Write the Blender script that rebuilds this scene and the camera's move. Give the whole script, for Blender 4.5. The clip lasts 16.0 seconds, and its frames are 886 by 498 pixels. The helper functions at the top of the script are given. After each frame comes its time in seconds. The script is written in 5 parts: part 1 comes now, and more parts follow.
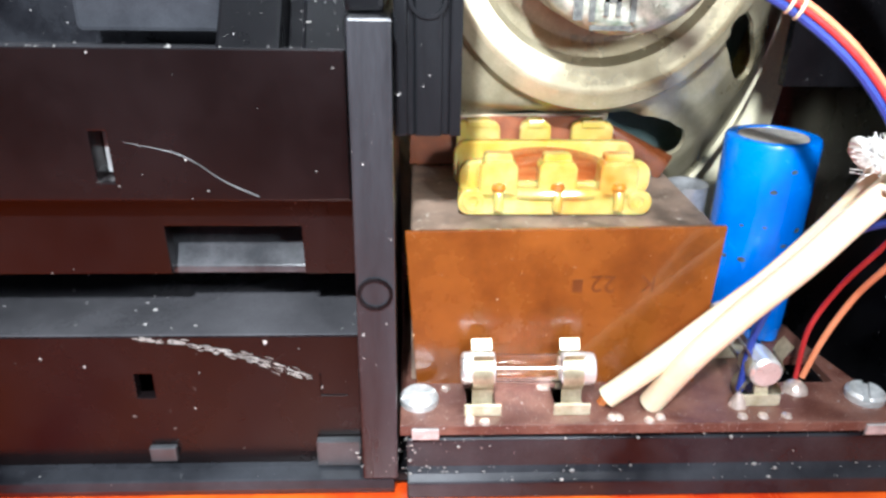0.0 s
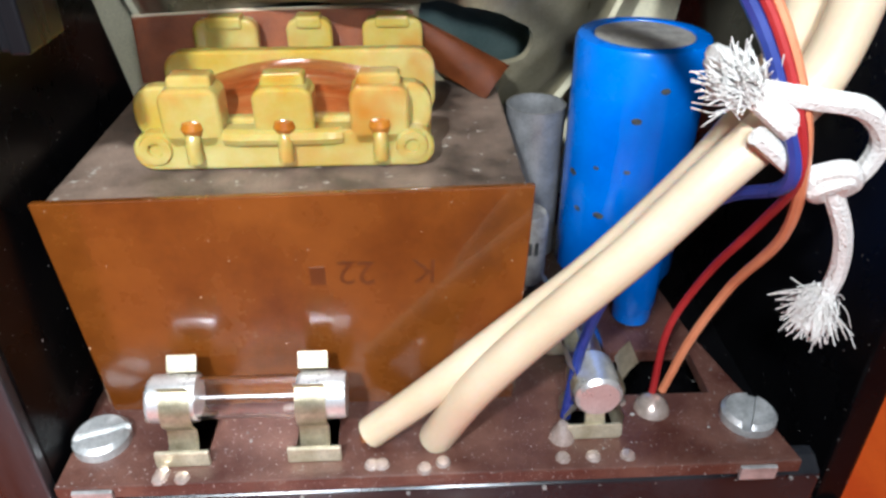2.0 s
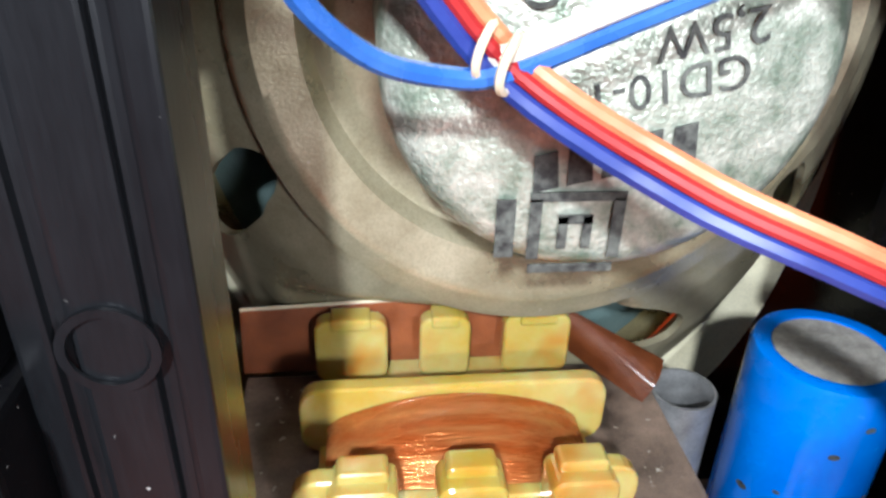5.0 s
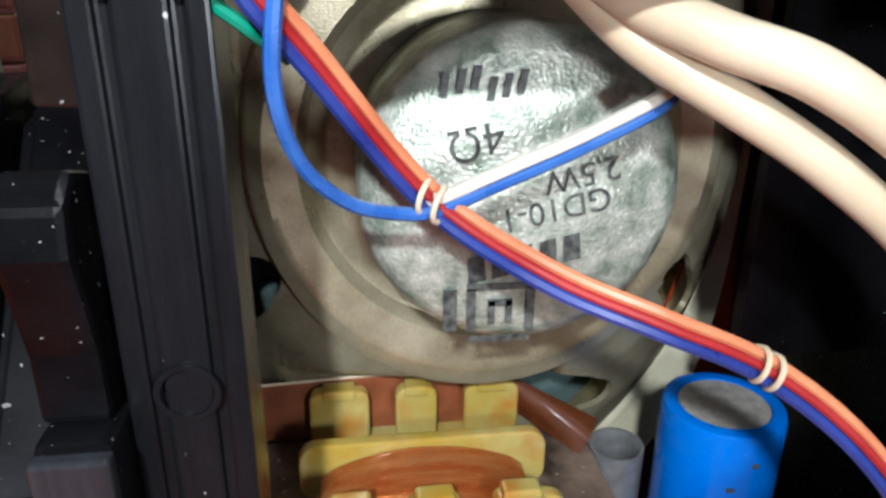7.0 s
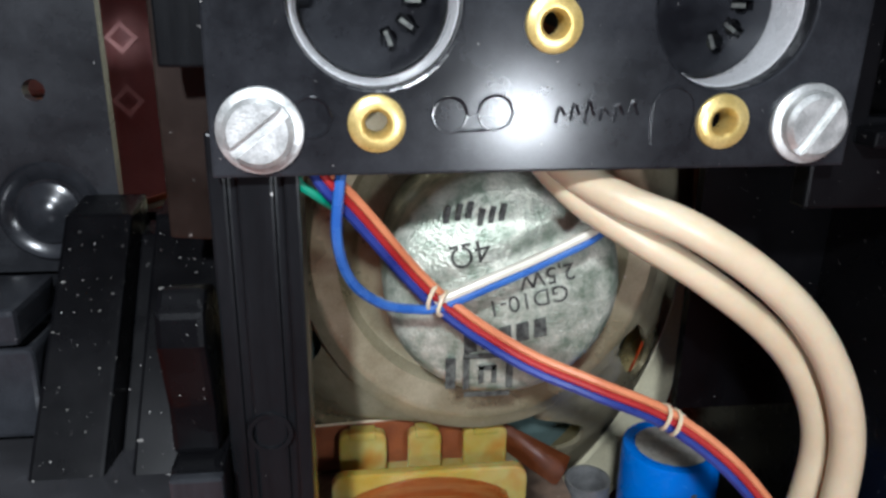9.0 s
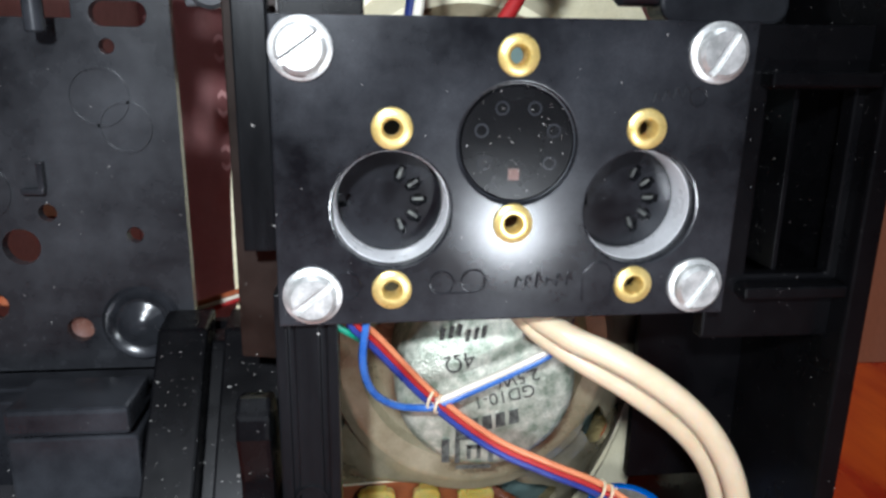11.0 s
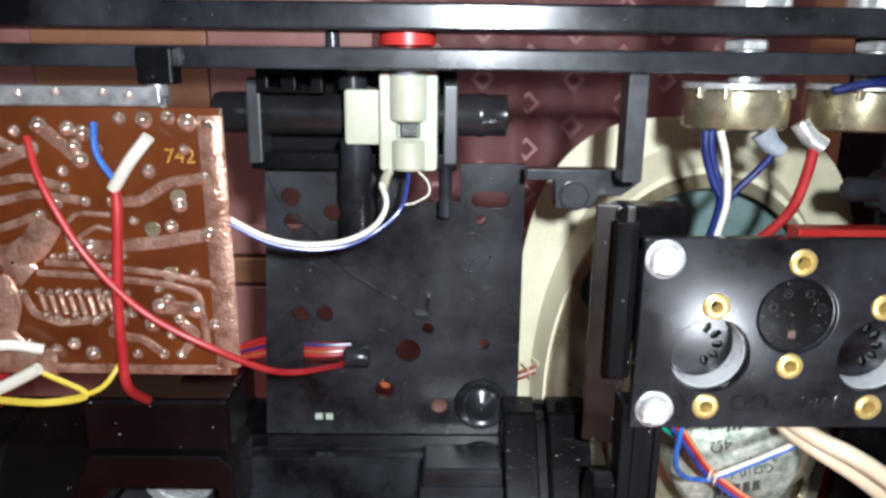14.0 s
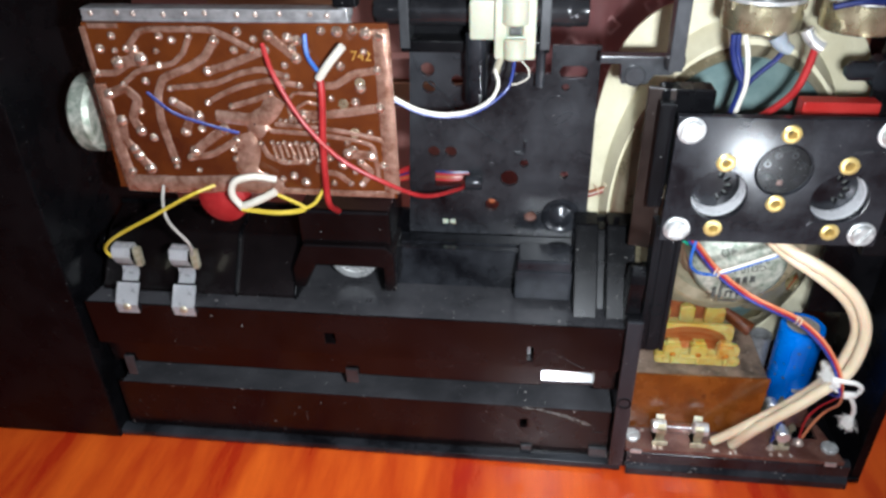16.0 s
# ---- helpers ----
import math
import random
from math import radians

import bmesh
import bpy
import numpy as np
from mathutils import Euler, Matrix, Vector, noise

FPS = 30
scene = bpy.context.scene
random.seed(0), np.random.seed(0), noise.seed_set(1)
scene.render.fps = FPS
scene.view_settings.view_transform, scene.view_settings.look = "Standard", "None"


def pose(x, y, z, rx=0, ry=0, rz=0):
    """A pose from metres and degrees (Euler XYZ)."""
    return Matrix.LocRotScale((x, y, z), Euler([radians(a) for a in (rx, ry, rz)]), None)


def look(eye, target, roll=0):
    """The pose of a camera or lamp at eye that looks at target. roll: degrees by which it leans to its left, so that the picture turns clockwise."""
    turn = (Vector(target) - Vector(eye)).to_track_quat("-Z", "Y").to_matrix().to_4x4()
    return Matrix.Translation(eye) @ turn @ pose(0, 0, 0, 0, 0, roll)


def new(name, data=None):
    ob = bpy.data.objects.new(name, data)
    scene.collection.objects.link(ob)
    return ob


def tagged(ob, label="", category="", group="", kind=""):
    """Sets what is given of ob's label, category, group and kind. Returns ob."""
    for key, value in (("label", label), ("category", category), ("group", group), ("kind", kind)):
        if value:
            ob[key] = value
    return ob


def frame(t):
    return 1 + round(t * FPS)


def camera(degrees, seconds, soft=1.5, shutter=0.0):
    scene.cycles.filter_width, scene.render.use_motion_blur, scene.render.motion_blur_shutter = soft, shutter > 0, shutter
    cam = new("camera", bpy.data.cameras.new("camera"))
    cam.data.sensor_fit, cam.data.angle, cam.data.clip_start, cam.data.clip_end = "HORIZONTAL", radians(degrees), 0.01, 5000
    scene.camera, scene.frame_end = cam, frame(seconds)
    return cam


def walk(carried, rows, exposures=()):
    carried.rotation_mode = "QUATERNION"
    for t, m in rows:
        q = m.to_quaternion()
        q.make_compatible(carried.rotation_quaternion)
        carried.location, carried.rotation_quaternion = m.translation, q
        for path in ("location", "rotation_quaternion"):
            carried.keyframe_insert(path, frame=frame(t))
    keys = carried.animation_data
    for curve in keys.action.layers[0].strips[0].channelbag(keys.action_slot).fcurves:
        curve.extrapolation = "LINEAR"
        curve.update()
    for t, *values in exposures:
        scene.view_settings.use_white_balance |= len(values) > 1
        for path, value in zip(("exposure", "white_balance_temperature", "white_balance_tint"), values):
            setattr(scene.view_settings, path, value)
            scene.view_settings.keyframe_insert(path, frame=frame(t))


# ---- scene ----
cam = camera(62.85, 16.0, soft=2.8)
PATH = [
    (0, -0.00049, 0.00797, 0.08401, 66.06, -0.77, -1.99),
    (0.5, 0.01386, 0.02116, 0.07840, 64.74, -0.43, -2.69),
    (1, 0.02340, 0.03847, 0.07281, 61.71, -0.17, -2.67),
    (1.5, 0.03009, 0.04434, 0.07247, 59.15, 0.00, -2.79),
    (2, 0.03536, 0.04617, 0.07572, 57.63, 0.05, -2.70),
    (2.5, 0.02911, 0.05276, 0.08156, 56.73, -0.07, -2.93),
    (3, 0.02258, 0.06071, 0.08241, 56.49, -0.53, -3.02),
    (3.5, 0.01880, 0.06587, 0.08915, 56.38, -0.93, -3.68),
    (4, 0.01702, 0.07347, 0.08906, 56.53, -1.08, -4.11),
    (4.5, 0.01454, 0.07613, 0.09303, 58.41, -1.42, -4.81),
    (6.8, 0.01327, 0.05505, 0.10551, 68.54, -0.67, -7.73),
    (7, 0.01378, 0.05427, 0.10622, 68.73, -0.57, -7.60),
    (7.5, 0.01474, 0.04679, 0.10824, 69.62, -0.40, -7.02),
    (8, 0.01363, 0.03890, 0.11182, 70.40, -0.51, -6.90),
    (8.5, 0.01240, 0.03456, 0.11465, 71.13, -0.53, -6.78),
    (9, 0.01123, 0.03135, 0.12098, 71.83, -0.80, -6.85),
    (9.2, 0.01098, 0.02840, 0.12449, 72.16, -0.88, -6.85),
    (11.3, 0.00930, -0.00096, 0.14685, 75.05, -0.86, -5.62),
    (11.5, 0.00453, -0.00515, 0.14977, 75.29, -0.80, -5.21),
    (12, -0.00343, -0.01862, 0.15771, 75.41, -1.11, -4.19),
    (12.5, -0.01215, -0.03290, 0.16316, 75.86, -1.00, -2.89),
    (13, -0.02726, -0.03220, 0.17010, 76.90, -1.14, -1.89),
    (13.5, -0.03465, -0.02700, 0.17520, 77.24, -0.97, -1.11),
    (14, -0.04448, -0.03994, 0.18135, 75.53, -0.65, -0.40),
    (14.5, -0.04727, -0.05451, 0.19167, 72.59, -0.16, 1.30),
    (15, -0.04915, -0.07233, 0.20778, 68.03, 0.31, 2.69),
    (15.5, -0.04888, -0.08913, 0.21767, 62.17, 0.71, 4.43),
    (16, -0.04644, -0.10362, 0.22744, 58.08, 1.19, 6.43),
]
EXPOSURES = [(t, stops, 6050, 7) for t, stops in (
    (0.0, 1.55), (0.5, 1.38), (1.0, 1.15), (1.5, 0.9), (2.0, 0.74), (3.0, 0.58), (4.0, 0.98), (4.5, 0.95), (7.0, 0.22), (8.5, -0.2), (9.0, -0.28),
    (11.5, 0.1), (12.5, 0.18), (13.5, 0.12), (15.0, 0.0), (15.5, 0.02), (16.0, 0.16))]
walk(cam, [(t, pose(x, y, z, rx, ry, rz)) for t, x, y, z, rx, ry, rz in PATH], EXPOSURES)

# ---- world and light ----
world = bpy.data.worlds.new("room_light")
scene.world = world
world.use_nodes = True
world.node_tree.nodes["Background"].inputs[0].default_value = (0.75, 0.8, 1.0, 1)
world.node_tree.nodes["Background"].inputs[1].default_value = 0.25

def spot(name, eye, target, power, cone, blend, radius, colour):
    lamp = bpy.data.lights.new(name, "SPOT")
    lamp.energy, lamp.spot_size, lamp.spot_blend, lamp.shadow_soft_size, lamp.color = power, radians(cone), blend, radius, colour
    ob = new(name, lamp)
    ob.matrix_world = look(eye, target)
    return ob

spot("torch_high", (-0.022, -0.075, 0.206), (-0.095, 0.13, 0.135), 3.5, 116, 0.85, 0.006, (0.95, 0.97, 1.0))
spot("torch_low", (0.046, 0.022, 0.1), (0.022, 0.13, 0.078), 0.225, 125, 0.7, 0.006, (0.95, 0.97, 1.0))

def ceiling_lamp(at, size, power, colour):
    lamp = bpy.data.lights.new("ceiling_lamp", "AREA")
    lamp.size, lamp.energy, lamp.color = size, power, colour
    new("ceiling_lamp", lamp).matrix_world = pose(*at)
ceiling_lamp((0.1, 0.0, 1.6), 0.35, 8.0, (0.92, 0.96, 1.0))

# ---- materials ----
def material(name, colour, rough=0.5, metal=0.0, colour2=None, scale=300.0, bump=0.0, detail=6.0, spec=0.5, coat=0.0,
             speck=None, speck_scale=900.0, speck_amount=0.04, stretch=(1, 1, 1), rough_var=0.15, sub=0.0, trans=0.0, fine=3500.0, grain=0.3, speck_soft=0.05, coat_rough=0.12):
    """Base colour in two tones broken up by noise at two scales, with optional specks of dust and fine relief."""
    m = bpy.data.materials.new(name)
    m.use_nodes = True
    nt = m.node_tree
    b = nt.nodes["Principled BSDF"]
    tc = nt.nodes.new("ShaderNodeTexCoord")
    mp = nt.nodes.new("ShaderNodeMapping")
    mp.inputs["Scale"].default_value = stretch
    nt.links.new(tc.outputs["Object"], mp.inputs["Vector"])
    n1 = nt.nodes.new("ShaderNodeTexNoise")
    n1.inputs["Scale"].default_value, n1.inputs["Detail"].default_value, n1.inputs["Roughness"].default_value = scale, detail, 0.62
    nt.links.new(mp.outputs[0], n1.inputs["Vector"])
    n2 = nt.nodes.new("ShaderNodeTexNoise")
    n2.inputs["Scale"].default_value, n2.inputs["Detail"].default_value = fine, 3
    nt.links.new(mp.outputs[0], n2.inputs["Vector"])
    ramp = nt.nodes.new("ShaderNodeValToRGB")
    c2 = colour2 or tuple(min(1, c * 1.35) for c in colour)
    ramp.color_ramp.elements[0].position, ramp.color_ramp.elements[1].position = 0.36, 0.66
    ramp.color_ramp.elements[0].color, ramp.color_ramp.elements[1].color = (*colour, 1), (*c2, 1)
    nt.links.new(n1.outputs[0], ramp.inputs[0])
    out = ramp.outputs[0]
    mix = nt.nodes.new("ShaderNodeMix")
    mix.data_type, mix.blend_type = "RGBA", "MULTIPLY"
    mix.inputs[0].default_value = grain
    nt.links.new(out, mix.inputs[6])
    gray = nt.nodes.new("ShaderNodeValToRGB")
    gray.color_ramp.elements[0].position, gray.color_ramp.elements[1].position = 0.3, 0.6
    gray.color_ramp.elements[0].color = (0.45, 0.45, 0.45, 1)
    nt.links.new(n2.outputs[0], gray.inputs[0])
    nt.links.new(gray.outputs[0], mix.inputs[7])
    out = mix.outputs[2]
    if speck:
        v = nt.nodes.new("ShaderNodeTexNoise")
        v.inputs["Scale"].default_value, v.inputs["Detail"].default_value = speck_scale, 2
        nt.links.new(tc.outputs["Object"], v.inputs["Vector"])
        r2 = nt.nodes.new("ShaderNodeValToRGB")
        p = 0.72 - speck_amount
        r2.color_ramp.elements[0].position, r2.color_ramp.elements[1].position = p, p + speck_soft
        nt.links.new(v.outputs[0], r2.inputs[0])
        m2 = nt.nodes.new("ShaderNodeMix")
        m2.data_type = "RGBA"
        nt.links.new(r2.outputs[0], m2.inputs[0])
        nt.links.new(out, m2.inputs[6])
        m2.inputs[7].default_value = (*speck, 1)
        out = m2.outputs[2]
    nt.links.new(out, b.inputs["Base Color"])
    mr = nt.nodes.new("ShaderNodeMapRange")
    mr.inputs["To Min"].default_value, mr.inputs["To Max"].default_value = max(0.02, rough - rough_var), min(1, rough + rough_var)
    nt.links.new(n1.outputs[0], mr.inputs["Value"])
    nt.links.new(mr.outputs[0], b.inputs["Roughness"])
    b.inputs["Metallic"].default_value = metal
    b.inputs["Specular IOR Level"].default_value = spec
    b.inputs["Coat Weight"].default_value = coat
    b.inputs["Coat Roughness"].default_value = coat_rough
    b.inputs["Transmission Weight"].default_value = trans
    if sub:
        b.inputs["Subsurface Weight"].default_value, b.inputs["Subsurface Scale"].default_value = sub, 0.002
    if bump:
        bp = nt.nodes.new("ShaderNodeBump")
        bp.inputs["Strength"].default_value, bp.inputs["Distance"].default_value = bump, 0.0004
        nt.links.new(n2.outputs[0], bp.inputs["Height"])
        nt.links.new(bp.outputs[0], b.inputs["Normal"])
    return m

DUST = (0.42, 0.4, 0.38)
BLACK = material("black_plastic", (0.002, 0.002, 0.0025), 0.28, colour2=(0.0048, 0.0048, 0.0056), scale=60, speck=DUST, speck_scale=2000, speck_amount=0.0, bump=0.03, spec=0.14)
GLOSSBLACK = material("glossy_black_plastic", (0.0025, 0.0025, 0.0035), 0.22, colour2=(0.03, 0.032, 0.037), scale=38, detail=9.0, speck=DUST, speck_scale=1700, speck_amount=-0.04, bump=0.02, spec=0.38)
HAZEBLACK = material("hazy_black_plastic", (0.0025, 0.0025, 0.0035), 0.28, colour2=(0.042, 0.044, 0.049), scale=26, detail=10.0, speck=DUST, speck_scale=1700, speck_amount=-0.04, bump=0.02, spec=0.4)
GREYEDGE = material("scuffed_black_plastic", (0.0025, 0.0027, 0.0032), 0.28, colour2=(0.008, 0.0086, 0.01), scale=110, speck=DUST, speck_scale=900, speck_amount=-0.03, stretch=(1, 1, 0.15), bump=0.04, spec=0.2)
WORNEDGE = material("worn_grey_edge", (0.005, 0.0054, 0.0064), 0.3, colour2=(0.03, 0.032, 0.037), scale=90, detail=9.0, speck=DUST, speck_scale=900, speck_amount=-0.01, stretch=(1, 1, 0.15), bump=0.05)
BROWNBLACK = material("dusty_brown_plastic", (0.006, 0.004, 0.003), 0.35, colour2=(0.022, 0.014, 0.011), scale=70, detail=9.0, speck=DUST, speck_scale=1200, speck_amount=-0.02, bump=0.05)
# ledges of the case: a paler grey than the risers, with fine specks
LEDGEGREY = material("grey_ledge_plastic", (0.024, 0.0238, 0.026), 0.22, colour2=(0.068, 0.067, 0.072), scale=25, speck=DUST, speck_scale=700, speck_amount=0.0, bump=0.03)
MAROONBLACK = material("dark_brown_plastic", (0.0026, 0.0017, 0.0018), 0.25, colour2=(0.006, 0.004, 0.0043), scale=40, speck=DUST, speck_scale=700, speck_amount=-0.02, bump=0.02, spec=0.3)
PERTINAX = material("brown_pertinax", (0.065, 0.022, 0.016), 0.38, colour2=(0.15, 0.07, 0.05), scale=160, speck=DUST, speck_scale=3200, speck_amount=0.05, bump=0.2)
ORANGEPAPER = material("varnished_orange_paper", (0.088, 0.022, 0.0026), 0.26, colour2=(0.175, 0.05, 0.006), scale=75, detail=9.0, coat=0.7, coat_rough=0.05, bump=0.02, grain=0.1, speck=(0.5, 0.32, 0.2), speck_scale=1100, speck_amount=0.0)
BROWNCLOTH = material("brown_varnished_cloth", (0.16, 0.04, 0.012), 0.36, colour2=(0.27, 0.075, 0.022), scale=220, coat=0.15, bump=0.5, fine=5000)
IRON = material("dusty_iron_laminations", (0.04, 0.029, 0.022), 0.5, 0.1, colour2=(0.3, 0.21, 0.155), scale=85, detail=10.0, speck=(0.4, 0.36, 0.3), speck_scale=900, speck_amount=0.04, bump=0.35, stretch=(1, 1, 1))
BOBBIN = material("yellow_varnished_plastic", (0.39, 0.265, 0.035), 0.14, colour2=(0.47, 0.4, 0.155), scale=70, coat=1.0, sub=0.45, grain=0.05, speck=(0.4, 0.15, 0.01), speck_scale=150, speck_amount=0.22, speck_soft=0.24)
VARNISH = material("amber_varnish_drip", (0.27, 0.07, 0.005), 0.08, colour2=(0.42, 0.15, 0.015), scale=300, coat=1.0)
COPPER = material("copper_winding", (0.78, 0.19, 0.035), 0.2, 0.5, colour2=(0.97, 0.43, 0.14), scale=500, stretch=(0.06, 1, 1), bump=0.5, fine=5000, coat=1.0)
BLUE = material("blue_sleeve", (0.0, 0.13, 0.62), 0.26, colour2=(0.005, 0.2, 0.78), scale=60, coat=0.3, grain=0.05, speck=(0.01, 0.012, 0.02), speck_scale=280, speck_amount=-0.03)
ALU = material("dull_aluminium", (0.34, 0.34, 0.34), 0.34, 0.7, colour2=(0.56, 0.56, 0.56), scale=250, bump=0.2)
GRAYALU = material("grey_capacitor_end", (0.3, 0.28, 0.25), 0.6, 0.2, colour2=(0.52, 0.49, 0.44), scale=500, bump=0.3)
ZINC = material("zinc_screw", (0.42, 0.43, 0.42), 0.36, 0.55, colour2=(0.75, 0.75, 0.73), scale=400, bump=0.15)
BRASS = material("brass_rivet", (0.66, 0.48, 0.15), 0.32, 0.6, colour2=(0.8, 0.62, 0.25), scale=400, bump=0.1)
CLIPMETAL = material("tarnished_clip_metal", (0.5, 0.44, 0.28), 0.34, 0.6, colour2=(0.78, 0.72, 0.55), scale=350, bump=0.12)
SILVER = material("silvered_metal", (0.7, 0.7, 0.68), 0.3, 0.7, colour2=(0.9, 0.9, 0.88), scale=300, bump=0.06)
SHELL = material("polished_socket_shell", (0.72, 0.72, 0.73), 0.3, 0.25, colour2=(0.82, 0.82, 0.83), scale=200)
SOLDER = material("solder", (0.5, 0.4, 0.34), 0.22, 0.6, colour2=(0.75, 0.62, 0.54), scale=700, bump=0.1)
POTBRASS = material("yellow_passivated_steel", (0.42, 0.36, 0.21), 0.28, 0.85, colour2=(0.74, 0.68, 0.47), scale=120, bump=0.08)
PASSIVE = material("olive_passivated_steel", (0.29, 0.25, 0.15), 0.3, 0.55, colour2=(0.64, 0.58, 0.41), scale=45, bump=0.1, speck=(0.6, 0.58, 0.5), speck_scale=900, speck_amount=-0.03)
CREAM = material("cream_basket_paint", (0.7, 0.64, 0.44), 0.42, colour2=(0.84, 0.79, 0.58), scale=50, bump=0.1)
CAPZINC = material("mottled_zinc_cap", (0.24, 0.3, 0.23), 0.34, 0.45, colour2=(0.74, 0.75, 0.65), scale=330, bump=0.5, detail=10, fine=2500)
CONE = material("dark_green_cone_paper", (0.11, 0.18, 0.175), 0.7, colour2=(0.18, 0.26, 0.245), scale=120, bump=0.3)
CABLE = material("cream_cable_sheath", (0.58, 0.46, 0.31), 0.36, colour2=(0.68, 0.56, 0.4), scale=80, sub=0.15, grain=0.04)
CRUMB = material("dust_and_swarf", (0.11, 0.105, 0.1), 0.9, colour2=(0.38, 0.36, 0.33), scale=700, bump=0.5)
STRING = material("white_cotton_string", (0.75, 0.73, 0.68), 0.9, colour2=(0.85, 0.84, 0.8), scale=900, bump=0.8)
WHITE = material("white_insulation", (0.58, 0.54, 0.45), 0.4, colour2=(0.66, 0.63, 0.54), scale=150, grain=0.06)
NYLON = material("milky_nylon", (0.4, 0.4, 0.3), 0.35, colour2=(0.5, 0.5, 0.4), scale=90, sub=0.35, grain=0.06)
RED = material("red_insulation", (0.26, 0.011, 0.013), 0.45, spec=0.3, colour2=(0.36, 0.024, 0.024), scale=150, grain=0.06)
ORANGE = material("orange_insulation", (0.5, 0.16, 0.075), 0.32, colour2=(0.62, 0.23, 0.11), scale=150, grain=0.06)
WBLUE = material("blue_insulation", (0.014, 0.026, 0.15), 0.3, colour2=(0.026, 0.048, 0.24), scale=150, grain=0.06)
NAVY = material("navy_insulation", (0.006, 0.012, 0.075), 0.35, colour2=(0.013, 0.025, 0.13), scale=150, grain=0.06)
LBLUE = material("light_blue_insulation", (0.022, 0.09, 0.33), 0.3, colour2=(0.05, 0.15, 0.43), scale=150, grain=0.06)
BROWNW = material("brown_insulation", (0.25, 0.06, 0.02), 0.35, colour2=(0.35, 0.1, 0.04), scale=150, grain=0.06)
YELLOW = material("yellow_insulation", (0.5, 0.37, 0.03), 0.35, colour2=(0.6, 0.46, 0.06), scale=150, grain=0.06)
GREEN = material("green_insulation", (0.0, 0.16, 0.1), 0.35, colour2=(0.01, 0.24, 0.14), scale=150, grain=0.06)
FERRITE = material("black_ferrite_rod", (0.008, 0.008, 0.009), 0.2, colour2=(0.02, 0.02, 0.022), scale=60, grain=0.06)
# shiny black plastic; the grey of its reflections is mixed into the base colour
BARGREY = material("sheen_grey_plastic", (0.02, 0.021, 0.023), 0.2, colour2=(0.07, 0.072, 0.077), scale=60, bump=0.03)
GREYPLASTIC = material("grey_plastic", (0.02, 0.021, 0.023), 0.36, colour2=(0.06, 0.062, 0.066), scale=70, bump=0.04)
CLEARGREY = material("clouded_clear_plastic", (0.24, 0.27, 0.3), 0.2, colour2=(0.36, 0.39, 0.42), scale=90, sub=0.2)
FADEDPRINT = material("faded_yellow_print", (0.3, 0.15, 0.02), 0.4, colour2=(0.42, 0.24, 0.05), scale=400)
INK = material("black_ink", (0.015, 0.015, 0.015), 0.55, colour2=(0.11, 0.115, 0.1), scale=1100)
BOARDBROWN = material("translucent_board", (0.05, 0.011, 0.004), 0.24, colour2=(0.13, 0.034, 0.006), scale=22, coat=0.5, grain=0.1)
PCBSOLDER = material("coppery_solder", (0.4, 0.25, 0.18), 0.14, 0.8, colour2=(0.85, 0.68, 0.56), scale=420, coat=0.6, bump=0.1)
TRACK = material("lacquered_copper_track", (0.3, 0.14, 0.085), 0.22, 0.65, colour2=(0.66, 0.42, 0.32), scale=240, coat=0.9, bump=0.7, fine=1300, rough_var=0.1)
CLOTH = material("maroon_cloth", (0.46, 0.18, 0.18), 0.5, colour2=(0.58, 0.27, 0.26), scale=30, bump=0.2)
CLOTHMARK = material("faded_pink_print", (0.56, 0.26, 0.25), 0.6, colour2=(0.64, 0.34, 0.32), scale=200)
WALLWOOD = material("tan_wood_board", (0.46, 0.2, 0.1), 0.42, colour2=(0.62, 0.32, 0.19), scale=18, stretch=(1, 1, 0.12), bump=0.1)
PINKWOOD = material("rosy_wood_board", (0.46, 0.2, 0.17), 0.42, colour2=(0.58, 0.28, 0.24), scale=18, stretch=(1, 1, 0.1), bump=0.1)
TABLE = material("red_varnished_wood", (0.40, 0.018, 0.004), 0.3, colour2=(0.75, 0.12, 0.01), scale=14, stretch=(3.0, 0.5, 1), coat=0.4, bump=0.05)
PLASTER = material("room_plaster", (0.35, 0.3, 0.27), 0.8, colour2=(0.42, 0.37, 0.33), scale=8)
REDPLASTIC = material("red_plastic", (0.4, 0.018, 0.015), 0.35, colour2=(0.5, 0.036, 0.03), scale=80)

def glass_material():
    m = bpy.data.materials.new("clear_glass")
    m.use_nodes = True
    b = m.node_tree.nodes["Principled BSDF"]
    b.inputs["Base Color"].default_value, b.inputs["Roughness"].default_value = (0.95, 0.95, 0.95, 1), 0.03
    b.inputs["Transmission Weight"].default_value, b.inputs["IOR"].default_value = 1.0, 1.4
    return m
GLASS = glass_material()

# ---- building helpers, in millimetres ----
MM = 0.001

def thing(name, at, label, category, group="", kind=""):
    ob = new(name)
    ob.empty_display_size = 0.01
    ob.location = Vector(at) * MM
    return tagged(ob, label, category, group, kind)

